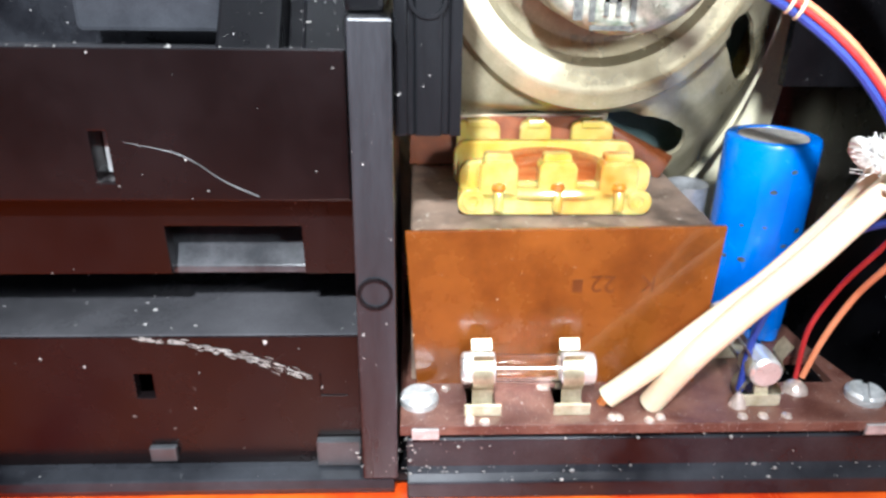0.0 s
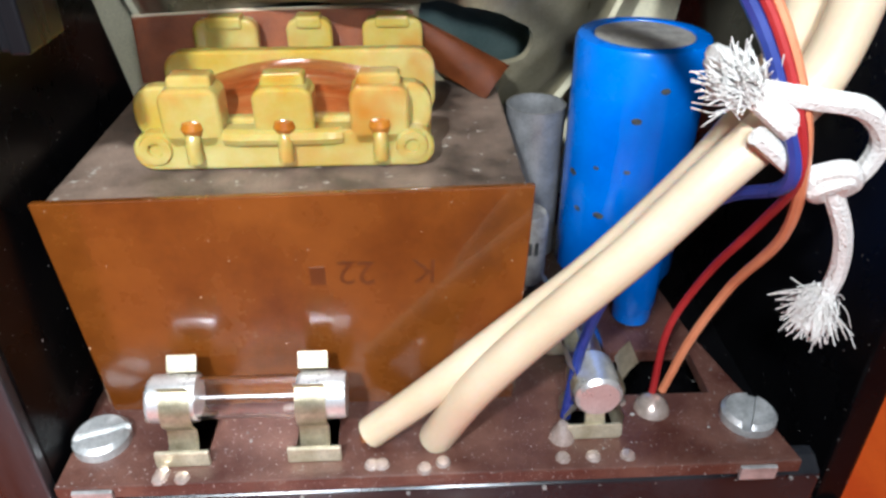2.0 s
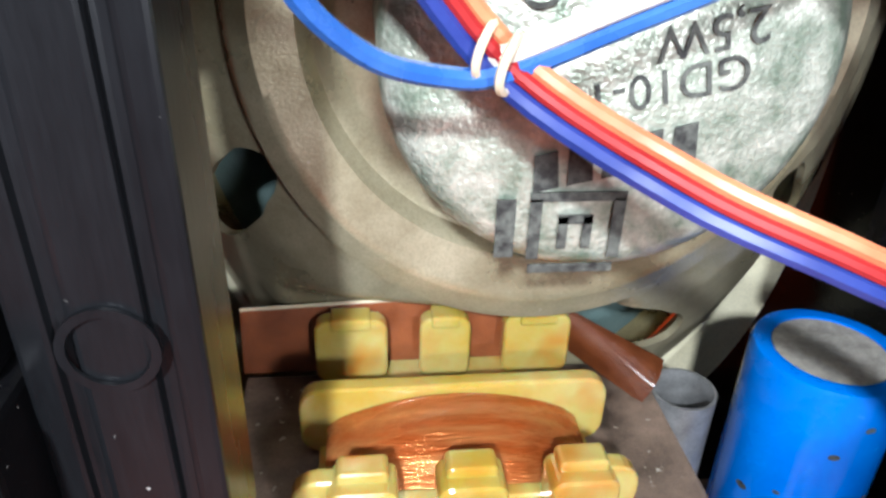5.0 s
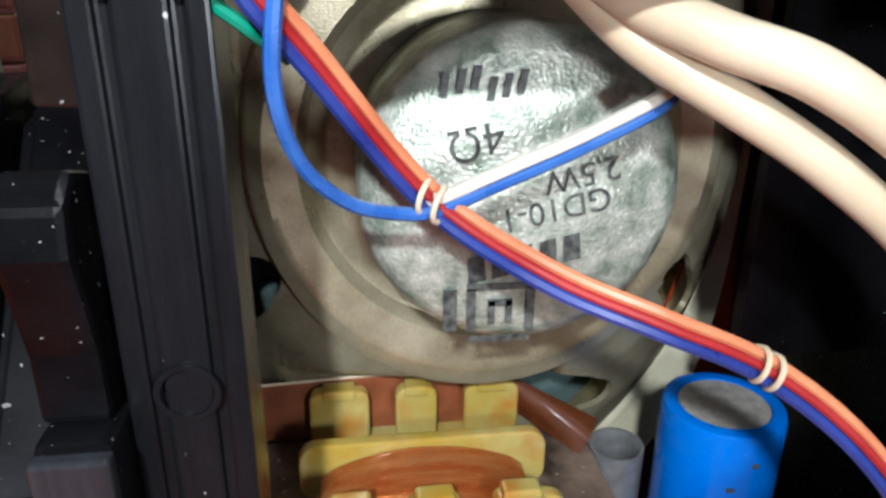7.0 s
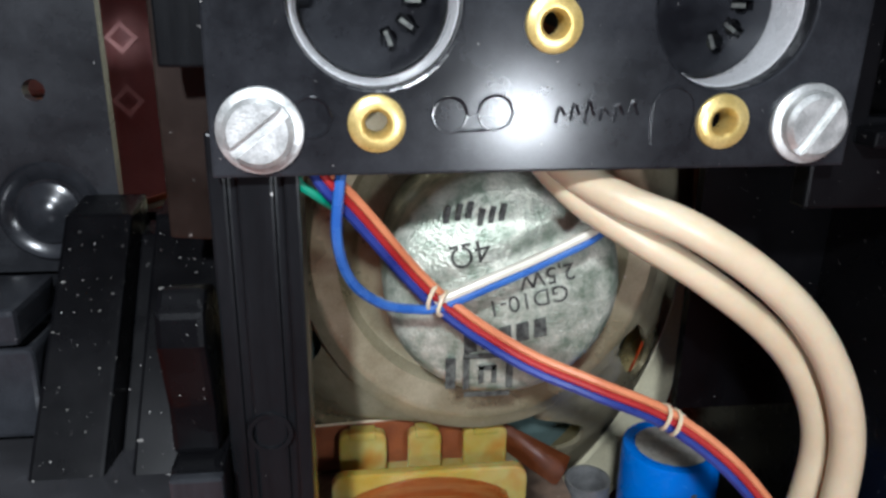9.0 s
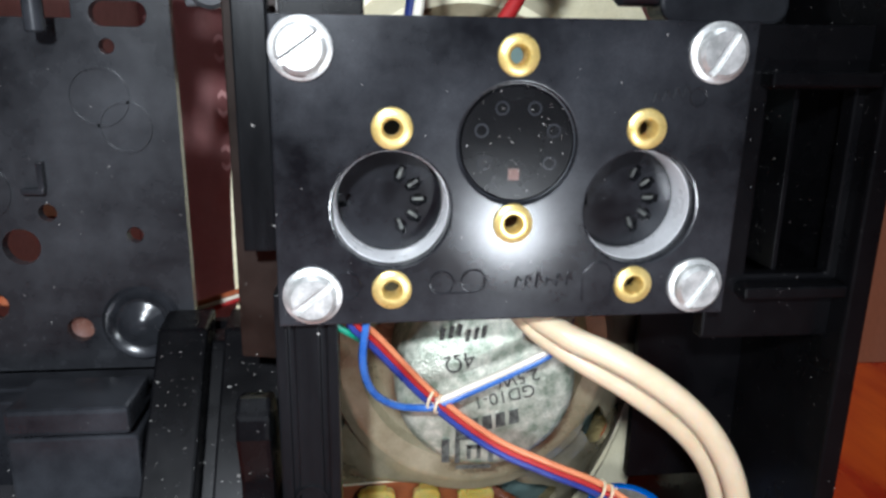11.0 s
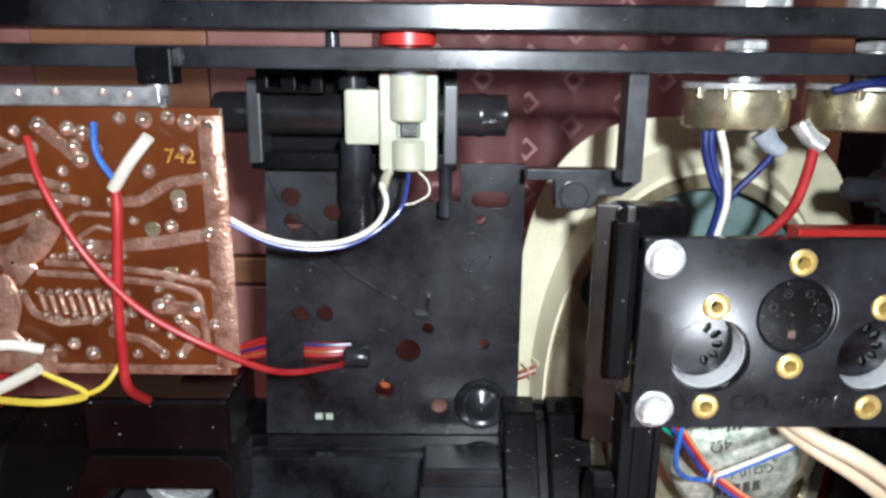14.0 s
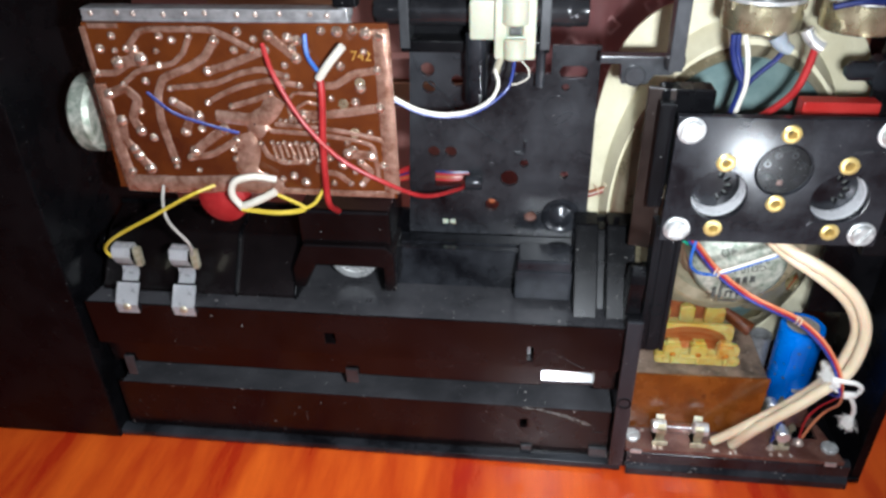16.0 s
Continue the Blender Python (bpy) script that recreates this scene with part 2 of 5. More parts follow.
def part(name, bm, mat, parent=None, label="", smooth=False, bevel=0.0, segments=2):
    """Links a bmesh, built in millimetres of the world, as one mesh under parent (which stays where it is)."""
    if bevel:
        sharp = [e for e in bm.edges if len(e.link_faces) == 2 and e.calc_face_angle(0) > 0.6]
        bmesh.ops.bevel(bm, geom=sharp, offset=bevel, segments=segments, affect="EDGES", profile=0.6, clamp_overlap=True)
    root = Vector((0, 0, 0))
    p = parent
    while p is not None:
        root += p.location
        p = p.parent
    bmesh.ops.transform(bm, matrix=Matrix.Translation(-root) @ Matrix.Scale(MM, 4), verts=bm.verts)
    me = bpy.data.meshes.new(name)
    bm.to_mesh(me)
    bm.free()
    for f in me.polygons:
        f.use_smooth = smooth
    if smooth:
        me.set_sharp_from_angle(angle=0.7)
    me.materials.append(mat)
    ob = new(name, me)
    ob.parent = parent
    if label:
        tagged(ob, label)
    return ob

def box(x0, x1, y0, y1, z0, z1, bm=None):
    bm = bm or bmesh.new()
    m = Matrix.LocRotScale(((x0 + x1) / 2, (y0 + y1) / 2, (z0 + z1) / 2), None, (abs(x1 - x0), abs(y1 - y0), abs(z1 - z0)))
    bmesh.ops.create_cube(bm, size=1, matrix=m)
    return bm

AXIS = {"x": Euler((0, radians(90), 0)), "y": Euler((radians(90), 0, 0)), "z": Euler((0, 0, 0))}

def lathe(centre, axis, profile, n=32, bm=None, tilt=None, closed=False):
    """Turns a profile of (radius, height) round an axis ('y' runs towards the open side, -y)."""
    bm = bm or bmesh.new()
    m = Matrix.Translation(centre) @ (tilt or Matrix.Identity(4)) @ AXIS[axis].to_matrix().to_4x4()
    rings = []
    for r, h in profile:
        if r < 1e-6:
            rings.append([bm.verts.new(m @ Vector((0, 0, h)))])
        else:
            rings.append([bm.verts.new(m @ Vector((r * math.cos(2 * math.pi * k / n), r * math.sin(2 * math.pi * k / n), h))) for k in range(n)])
    for a, b in zip(rings, rings[1:]):
        for k in range(n):
            q = [a[k % len(a)], a[(k + 1) % len(a)], b[(k + 1) % len(b)], b[k % len(b)]]
            q = list(dict.fromkeys(q))
            if len(q) > 2:
                bm.faces.new(q)
    bmesh.ops.recalc_face_normals(bm, faces=bm.faces)
    return bm

def rod(centre, axis, r, h, n=24, bm=None, chamfer=0.0, tilt=None):
    c = min(chamfer, r * 0.6)
    prof = [(0, 0), (r - c, 0), (r, c), (r, h - c), (r - c, h), (0, h)] if c else [(0, 0), (r, 0), (r, h), (0, h)]
    return lathe(centre, axis, prof, n, bm, tilt)

def spline(points, steps=8):
    p = [Vector(q) for q in points]
    p = [p[0] * 2 - p[1]] + p + [p[-1] * 2 - p[-2]]
    out = []
    for i in range(1, len(p) - 2):
        for s in range(steps):
            t = s / steps
            a, b, c, d = p[i - 1], p[i], p[i + 1], p[i + 2]
            out.append(0.5 * (2 * b + (c - a) * t + (2 * a - 5 * b + 4 * c - d) * t * t + (3 * b - a - 3 * c + d) * t ** 3))
    out.append(p[-2])
    return out

def sweep(points, r, n=10, steps=8, bm=None, straight=False, taper=None):
    """A round strand along a smooth curve through the points."""
    bm = bm or bmesh.new()
    path = [Vector(q) for q in points] if straight else spline(points, steps)
    rings, side = [], None
    for i, q in enumerate(path):
        d = (path[min(i + 1, len(path) - 1)] - path[max(i - 1, 0)]).normalized()
        if side is None:
            side = d.orthogonal().normalized()
        side = (side - d * side.dot(d)).normalized()
        up = d.cross(side)
        rr = r if taper is None else r * taper(i / (len(path) - 1))
        rings.append([bm.verts.new(q + rr * (side * math.cos(2 * math.pi * k / n) + up * math.sin(2 * math.pi * k / n))) for k in range(n)])
    for a, b in zip(rings, rings[1:]):
        for k in range(n):
            bm.faces.new((a[k], a[(k + 1) % n], b[(k + 1) % n], b[k]))
    bm.faces.new(rings[0][::-1])
    bm.faces.new(rings[-1])
    bmesh.ops.recalc_face_normals(bm, faces=bm.faces)
    return bm

def outline(points, axis, a, b, bm=None):
    """A flat outline in two coordinates, given thickness from a to b along the third axis."""
    bm = bm or bmesh.new()
    put = {"x": lambda u, v, w: (w, u, v), "y": lambda u, v, w: (u, w, v), "z": lambda u, v, w: (u, v, w)}[axis]
    lo = [bm.verts.new(put(u, v, a)) for u, v in points]
    hi = [bm.verts.new(put(u, v, b)) for u, v in points]
    bm.faces.new(lo)
    bm.faces.new(hi[::-1])
    k = len(points)
    for i in range(k):
        bm.faces.new((lo[i], hi[i], hi[(i + 1) % k], lo[(i + 1) % k]))
    bmesh.ops.recalc_face_normals(bm, faces=bm.faces)
    return bm

def rounded(x0, x1, z0, z1, r, n=5):
    pts = []
    for cx, cz, a0 in ((x1 - r, z1 - r, 0), (x0 + r, z1 - r, 90), (x0 + r, z0 + r, 180), (x1 - r, z0 + r, 270)):
        pts += [(cx + r * math.cos(radians(a0 + 90 * k / n)), cz + r * math.sin(radians(a0 + 90 * k / n))) for k in range(n + 1)]
    return pts

def holed(ob_bm, cutters):
    """Cuts closed cutter meshes out of a bmesh and returns the result as a bmesh."""
    def temp(bm):
        me = bpy.data.meshes.new("temp")
        bm.to_mesh(me)
        bm.free()
        return new("temp", me)
    base = temp(ob_bm)
    joined = bmesh.new()
    for c in cutters:
        me = bpy.data.meshes.new("temp")
        c.to_mesh(me)
        c.free()
        joined.from_mesh(me)
        bpy.data.meshes.remove(me)
    tool = temp(joined)
    mod = base.modifiers.new("cut", "BOOLEAN")
    mod.object, mod.operation, mod.solver, mod.use_self = tool, "DIFFERENCE", "EXACT", True
    dg = bpy.context.evaluated_depsgraph_get()
    dg.update()
    me = bpy.data.meshes.new_from_object(base.evaluated_get(dg))
    out = bmesh.new()
    out.from_mesh(me)
    for o in (base, tool):
        d = o.data
        bpy.data.objects.remove(o)
        bpy.data.meshes.remove(d)
    bpy.data.meshes.remove(me)
    return out

def slot_screw(centre, axis, r, h, turn, parent, mat=ZINC, name="screw", tilt=None):
    """A cheese-head screw with a real slot."""
    bm = lathe(centre, axis, [(0, 0), (r, 0), (r, h - 0.5), (r - 0.5, h), (0, h)], 28, None, tilt)
    m = Matrix.Translation(centre) @ (tilt or Matrix.Identity(4)) @ AXIS[axis].to_matrix().to_4x4() @ pose(0, 0, 0, 0, 0, turn)
    c = bmesh.new()
    bmesh.ops.create_cube(c, size=1, matrix=m @ Matrix.LocRotScale((0, 0, h), None, (r * 3, r * 0.34, h * 0.9)))
    return part(name, holed(bm, [c]), mat, parent, "slotted metal screw", True)

def lettering(text, size, m, mat, parent, name="lettering"):
    m = Matrix.Translation(-parent.location) @ m
    cu = bpy.data.curves.new(name, "FONT")
    cu.body, cu.size, cu.extrude, cu.align_x = text, size * MM, 0.00002, "CENTER"
    tmp = new("temp", cu)
    dg = bpy.context.evaluated_depsgraph_get()
    dg.update()
    me = bpy.data.meshes.new_from_object(tmp.evaluated_get(dg))
    bpy.data.objects.remove(tmp)
    bpy.data.curves.remove(cu)
    me.transform(m)
    me.materials.clear()
    me.materials.append(mat)
    ob = new(name, me)
    ob.parent = parent
    return ob
# ---- the setting: table, room, front of the set ----
def structure(name, bm, mat, label, bevel=0.0):
    return tagged(part(name, bm, mat, None, "", False, bevel), label, name.split("_")[0], "", "structure")

structure("table_top", box(-700, 700, -500, 700, -30, 0), TABLE, "red varnished wooden table top with streaky grain")
structure("wall_north", box(-1500, 1500, 1500, 1560, -800, 1700), PLASTER, "plain plaster wall of the room")
structure("wall_south", holed(box(-1500, 1500, -1560, -1500, -800, 1700), [box(-900, 900, -1700, -1400, 0, 1400)]), PLASTER, "plain plaster wall with a wide window opening")
structure("wall_east", box(1500, 1560, -1500, 1500, -800, 1700), PLASTER, "plain plaster wall of the room")
structure("wall_west", box(-1560, -1500, -1500, 1500, -800, 1700), PLASTER, "plain plaster wall of the room")
structure("ceiling", box(-1500, 1500, -1500, 1500, 1700, 1760), PLASTER, "plain plaster ceiling of the room")
structure("floor", box(-1500, 1500, -1500, 1500, -860, -800), WALLWOOD, "wooden floor of the room")

# folded maroon cloth with a faded print and boards that stand behind the set
cloth = thing("cloth_hanging", (-20, 300, 0), "folded maroon cloth with faded pink diamond print behind the radio", "cloth")
bm = bmesh.new()
cols = []
for i in range(91):
    x = -74 + i * 2.2
    y = 300 + 2.4 * math.sin(x * 0.13) + 1.0 * math.sin(x * 0.31 + 1)
    cols.append([bm.verts.new((x, y, z)) for z in (2, 60, 120, 180, 420)])
for a, b in zip(cols, cols[1:]):
    for k in range(4):
        bm.faces.new((a[k], b[k], b[k + 1], a[k + 1]))
bmesh.ops.solidify(bm, geom=bm.faces, thickness=0.8)
part("fabric", bm, CLOTH, cloth, "", True)
for i in range(9):
    for k in range(9):
        x, z = -66 + i * 21, 90 + k * 21 + (10.5 if i % 2 else 0)
        y = 300 + 2.4 * math.sin(x * 0.13) + 1.0 * math.sin(x * 0.31 + 1) - 0.95
        bm = bmesh.new()
        o, n = 5.6, 3.4
        ring = [(x + o, z), (x, z + o), (x - o, z), (x, z - o)]
        inner = [(x + n, z), (x, z + n), (x - n, z), (x, z - n)]
        for q in range(4):
            w = (q + 1) % 4
            bm.faces.new([bm.verts.new((p[0], y, p[1])) for p in (ring[q], ring[w], inner[w], inner[q])])
        part("printed_diamond", bm, CLOTHMARK, cloth)
board = thing("wooden_board", (-160, 308, 0), "rosy tan wooden boards standing upright behind the radio", "board")
for i, (x0, x1, mat) in enumerate(((-430, -330, WALLWOOD), (-330, -230, PINKWOOD), (-230, -150, WALLWOOD), (-150, -74, PINKWOOD), (123, 200, WALLWOOD), (200, 430, WALLWOOD))):
    part("plank", box(x0 + 0.4, x1 - 0.4, 304 + i % 2, 316, 0, 420), mat, board, "", False, 0.5)
shelf = thing("shelf_rail", (-160, 292, 0), "rosy wooden rails lying across the boards", "rail")
for z0, z1, mat in ((0, 78, PINKWOOD), (80, 92, WALLWOOD), (94, 106, PINKWOOD)):
    part("rail", box(-240, -80, 286, 297, z0, z1), mat, shelf, "", False, 0.6)

# ---- the case of the radio ----
case = thing("radio_case", (-60, 130, 0), "open black plastic case of an old portable radio", "radio case")
part("bottom_plate", box(-212, 86, 101, 190, 1.0, 3.0), BLACK, case, "", False, 0.4)
part("bottom_rim", outline([(98, 0.2), (98, 3.2), (99, 4.4), (99.6, 5.4), (99.6, 10.5), (101.5, 11.6), (103, 11.6), (103, 0.2)], "x", -2, 80.5), GLOSSBLACK, case, "dusty stepped rim", False, 0.3)
part("bottom_lip", outline([(99.5, 0.2), (99, 1.6), (99.4, 3.2), (102, 3.6), (104, 3.6), (104, 0.2)], "x", -211, -4), GLOSSBLACK, case, "", False, 0.25)
part("side_wall", box(83.0, 86.5, 102, 190, 0.2, 196), BLACK, case, "scratched black side wall", False, 0.5)
part("side_wall", box(-340, -211, 98, 190, 0.2, 196), BLACK, case, "", False, 0.8)
part("top_bar", box(-210, 87, 108, 126, 187.2, 192.6), GLOSSBLACK, case, "glossy black bar", False, 0.6)
part("top_bar", box(-210, 87, 110, 118, 179.6, 184.0), GLOSSBLACK, case, "glossy black bar", False, 0.5)
part("top_edge", box(-210, 87, 126.5, 200, 190.0, 192.4), WALLWOOD, case, "tan wooden veneer edge", False, 0.3)
post = outline([(100, 11), (100, 74), (138, 74), (138, 60), (150, 30), (150, 4), (103, 4)], "x", -8.6, -3.6)
part("divider_wall", post, BLACK, case, "dusty black dividing wall", False, 0.5)
part("divider_edge", box(-8.9, -3.4, 98.4, 99.9, 4, 74), WORNEDGE, case, "scuffed grey edge", False, 0.35)
up = holed(box(-3.4, 5.6, 104, 111, 58, 109.4), [box(3.0, 4.0, 100, 104.8, 50, 120), box(-1.6, -0.6, 100, 104.6, 50, 120)])
part("divider_post", up, GREYEDGE, case, "scuffed grey black post with a groove", False, 0.3)
part("divider_fin", outline([(-9.9, 113.6), (-9.7, 115.4), (-1.6, 113.4), (-1.8, 111.6)], "z", 95.9, 152), BROWNBLACK, case, "dusty dark brown wall piece", False, 0.3)
for x, y, z in ((1.1, 103.9, 75.8), (-6.2, 98.3, 37)):
    part("moulded_ring", lathe((x, y, z), "y", [(2.0, 0), (2.0, 0.25), (2.5, 0.25), (2.5, 0)], 24), GREYEDGE, case, "", True)
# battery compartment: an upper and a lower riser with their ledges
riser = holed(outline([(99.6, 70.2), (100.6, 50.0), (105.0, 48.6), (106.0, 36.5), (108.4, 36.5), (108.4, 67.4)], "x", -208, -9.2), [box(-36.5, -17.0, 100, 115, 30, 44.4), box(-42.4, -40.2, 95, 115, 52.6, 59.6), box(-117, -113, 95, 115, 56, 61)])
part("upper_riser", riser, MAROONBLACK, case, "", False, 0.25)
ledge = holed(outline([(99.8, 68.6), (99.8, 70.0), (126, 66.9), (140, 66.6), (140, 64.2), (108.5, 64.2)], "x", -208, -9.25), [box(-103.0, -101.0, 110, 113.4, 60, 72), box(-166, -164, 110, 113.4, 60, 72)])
part("upper_ledge", ledge, LEDGEGREY, case, "", False, 0.25)
part("lower_ledge", box(-206, -9.2, 103.4, 140, 26.0, 27.6), LEDGEGREY, case, "", False, 0.25)
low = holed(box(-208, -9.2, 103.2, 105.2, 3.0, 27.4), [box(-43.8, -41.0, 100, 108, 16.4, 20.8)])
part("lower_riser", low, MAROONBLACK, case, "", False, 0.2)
part("moulded_catch", box(-43.0, -38.8, 102.0, 103.1, 4.9, 7.6), GREYPLASTIC, case, "", False, 0.25)
part("moulded_catch", box(-16.4, -9.4, 101.6, 103.1, 4.0, 8.8), GREYPLASTIC, case, "", False, 0.25)
part("moulded_tab", box(-112, -107, 104.6, 105.5, 33, 40), GREYPLASTIC, case, "", False, 0.5)
part("moulded_tab", box(-203, -199, 104.6, 105.5, 30, 40), GREYPLASTIC, case, "", False, 0.5)
# added plate, tilted to mirror torch_high as the glare seen in the notch
part("notch_glare_plate", outline([(108.6, 35.4), (108.6, 36.6), (116.8, 46.0), (117.8, 45.4)], "x", -38.2, -15.3), BARGREY, case, "added slanting plate that carries the glare in the notch", False, 0.2)
# pale bar added to stand for light on the slot's inner side
part("slot_lit_side", box(-42.3, -41.2, 104.0, 105.0, 52.9, 59.4), ALU, case, "", False, 0.2)
part("moulded_square", sweep([(-15.4, 103.1, 20.6), (-15.4, 103.1, 16.6), (-11.2, 103.1, 16.6)], 0.18, 6, 3, None, True), MAROONBLACK, case)
part("back_of_battery_box", box(-208, -9.2, 140, 142, 3, 92), BLACK, case)
# black bracket frame beside the socket panel
frame_bm = holed(box(62, 83.4, 106, 109, 100, 147.5), [box(68, 81.5, 100, 115, 110.5, 138.5)])
part("bracket_frame", frame_bm, BLACK, case, "", False, 0.4)
part("bracket_rib", box(66.5, 83, 102.5, 106, 139, 141.0), BLACK, case, "", False, 0.3)
part("bracket_rib", box(66.5, 83, 102.5, 106, 107.6, 109.4), BLACK, case, "", False, 0.3)
part("bracket_rib", box(73.4, 74.2, 108, 116, 110.5, 138.5), BLACK, case, "", False, 0.15)
part("bracket_back", box(62, 83.4, 130, 132, 60, 176), BLACK, case)
part("bracket_shelf", box(66, 83, 109, 130, 104, 107), BLACK, case)
part("upright_bar", box(-5.2, -1.0, 112, 119, 157, 179.5), BARGREY, case, "shiny black upright, its sheen put into a grey colour", False, 0.4)
part("upright_block", outline(rounded(-6, 10, 142.5, 152.0, 1.5), "y", 112, 119), BLACK, case, "", False, 0.4)
part("cross_arm", outline([(-24, 155.5), (-24, 158), (2, 158), (2, 155), (-2, 152), (-7, 152), (-9, 149), (-17, 149), (-17.5, 155.5)], "y", 124, 129), BARGREY, case, "", False, 0.4)
part("arm_boss", rod((-13, 124.5, 152), "y", 3.4, 2.0, 24, None, 0.6), BARGREY, case, "", True)
part("panel_edge_strip", box(-7.2, -2.6, 104.8, 108.4, 115.5, 150), GREYEDGE, case, "", False, 0.3)
part("mount_knob", rod((50.5, 127, 153.6), "x", 3.0, 13, 20, None, 1.5), GLOSSBLACK, case, "", True)
part("mount_knob", outline(rounded(58, 80, 148, 158, 3), "y", 124, 131), GLOSSBLACK, case, "", False, 0.6)

# ---- loudspeaker ----
speaker = thing("loudspeaker", (31, 150, 85.5), "oval loudspeaker with olive steel basket and mottled round magnet cap", "loudspeaker")
CX, CZ, SN = 31.0, 85.5, 320
def oval(a, b, y, bm, p=2.0, dx=0.0):
    out = []
    for k in range(SN):
        w = 2 * math.pi * k / SN
        c, s = math.cos(w), math.sin(w)
        out.append(bm.verts.new((CX + dx + a * math.copysign(abs(c) ** (2 / p), c), y, CZ + b * math.copysign(abs(s) ** (2 / p), s))))
    return out
def loft(rings, bm, skip=None):
    for i, (a, b) in enumerate(zip(rings, rings[1:])):
        for k in range(SN):
            if skip and skip(i, 360 * (k + 0.5) / SN):
                continue
            bm.faces.new((a[k], a[(k + 1) % SN], b[(k + 1) % SN], b[k]))
bm = bmesh.new()
PROFILE = [(15, 15, 140), (20, 20, 139.6), (22.5, 22.8, 138.4), (23.5, 24.0, 136.8), (26.5, 28, 136.4), (28, 30.5, 137.4), (28.8, 31.6, 140.0), (31, 35, 141.4), (33, 40, 143.0), (37, 52, 148), (40, 60, 153), (42, 66.4, 158)]
fine = []
for p, q in zip(PROFILE, PROFILE[1:]):
    fine += [tuple(u + (w - u) * k / 8 for u, w in zip(p, q)) for k in range(8)]
fine.append(PROFILE[-1])
rings = [oval(*q, bm) for q in fine]
SLOTS = ((58.6, 65.0, 3.0, 7.2, -32), (0.6, 66.0, 3.0, 7.2, 32), (44.5, 48.6, 8.0, 3.6, 18), (17.5, 48.6, 8.0, 3.6, -18))
def windows(i, deg):
    a, b, y = fine[i]
    if 32 < deg < 148 and 30.8 < a < 41.0:
        return True
    x, z = CX + a * math.cos(radians(deg)), CZ + b * math.sin(radians(deg))
    for sx, sz, ra, rb, turn in SLOTS:
        c, w = math.cos(radians(turn)), math.sin(radians(turn))
        u, v = (x - sx) * c - (z - sz) * w, (x - sx) * w + (z - sz) * c
        if abs(u / ra) ** 3 + abs(v / rb) ** 3 < 1:
            return True
    return False
loft(rings, bm, windows)
# the foot of the basket is dished behind the transformer
for v in bm.verts:
    h = min(1.0, max(0.0, (55.0 - v.co.z) / 3.2)) * min(1.0, max(0.0, (v.co.x + 6) / 4)) * min(1.0, max(0.0, (44 - v.co.x) / 4))
    if v.co.y < 147.4:
        v.co.y += (147.4 - v.co.y) * h * h * (3 - 2 * h)
for _ in range(10):
    moved = {}
    for v in bm.verts:
        rim = [e.other_vert(v).co for e in v.link_edges if e.is_boundary]
        if len(rim) == 2 and len(v.link_faces) > 0 and 16 < abs(v.co.x - CX) + abs(v.co.z - CZ) and v.co.y < 157:
            moved[v] = v.co * 0.5 + (rim[0] + rim[1]) * 0.25
    for v, co in moved.items():
        v.co = co
loose = [v for v in bm.verts if not v.link_faces]
bmesh.ops.delete(bm, geom=loose, context="VERTS")
bmesh.ops.solidify(bm, geom=bm.faces, thickness=0.9)
part("basket", bm, PASSIVE, speaker, "olive passivated steel basket", True)
bm = bmesh.new()
loft([oval(41.9, 66, 157.6, bm), oval(43.5, 69, 157.4, bm), oval(45, 72, 163, bm), oval(46, 74.5, 168, bm), oval(47.5, 77, 168.4, bm, 2.2), oval(51.5, 81.5, 168.4, bm, 3.2), oval(51.5, 81.5, 170, bm, 3.2)], bm)
part("basket_rim", bm, CREAM, speaker, "cream painted rim", True)
bm = bmesh.new()
loft([oval(14, 14, 149, bm), oval(22, 28, 152, bm), oval(34, 50, 159, bm), oval(43, 69, 168, bm)], bm)
part("cone", bm, CONE, speaker, "dark green paper cone", True)
bm = bmesh.new()
loft([oval(45.5, 74, 168.2, bm), oval(38.5, 60, 165.0, bm), oval(38.0, 59.4, 165.6, bm)], bm)
part("cone_surround", bm, POTBRASS, speaker, "brownish ring", True)
part("magnet_cap", lathe((CX, 140, CZ), "y", [(16.4, 0), (16.4, 17.2), (15.9, 18.6), (14.9, 19.6), (13.9, 20.2), (0, 20.6)], 64), CAPZINC, speaker, "mottled grey green zinc cap", True)
part("magnet_plate", lathe((CX, 140, CZ), "y", [(17.5, 0), (21.5, 0), (21.5, 1.2), (17.5, 1.2), (16.5, 1.2)], 64), PASSIVE, speaker, "", True)
# black print on the cap, upside down
def on_cap(x, z, turn=-168):
    return Matrix.Translation(Vector((x, 119.33, z)) * MM) @ pose(0, 0, 0, 90, 0, 0) @ pose(0, 0, 0, 0, 0, turn)
lettering("4Ω", 4.4, on_cap(25.4, 92.6), INK, speaker)
lettering("GD10-1", 3.4, on_cap(33.6, 85.4), INK, speaker)
lettering("2,5W", 3.4, on_cap(36.0, 88.8), INK, speaker)
for x, z, w in ((22.5, 96.4, 0.7), (24.0, 96.7, 0.7), (25.4, 97.0, 0.7), (26.9, 96.0, 0.7), (28.3, 96.3, 0.7), (29.7, 96.6, 0.7)):
    bm = outline([(x - w / 2, z - 1.1), (x + w / 2, z - 1.1), (x + w / 2 + 0.4, z + 1.1), (x - w / 2 + 0.4, z + 1.1)], "y", 119.4, 119.33)
    part("printed_bar", bm, INK, speaker)
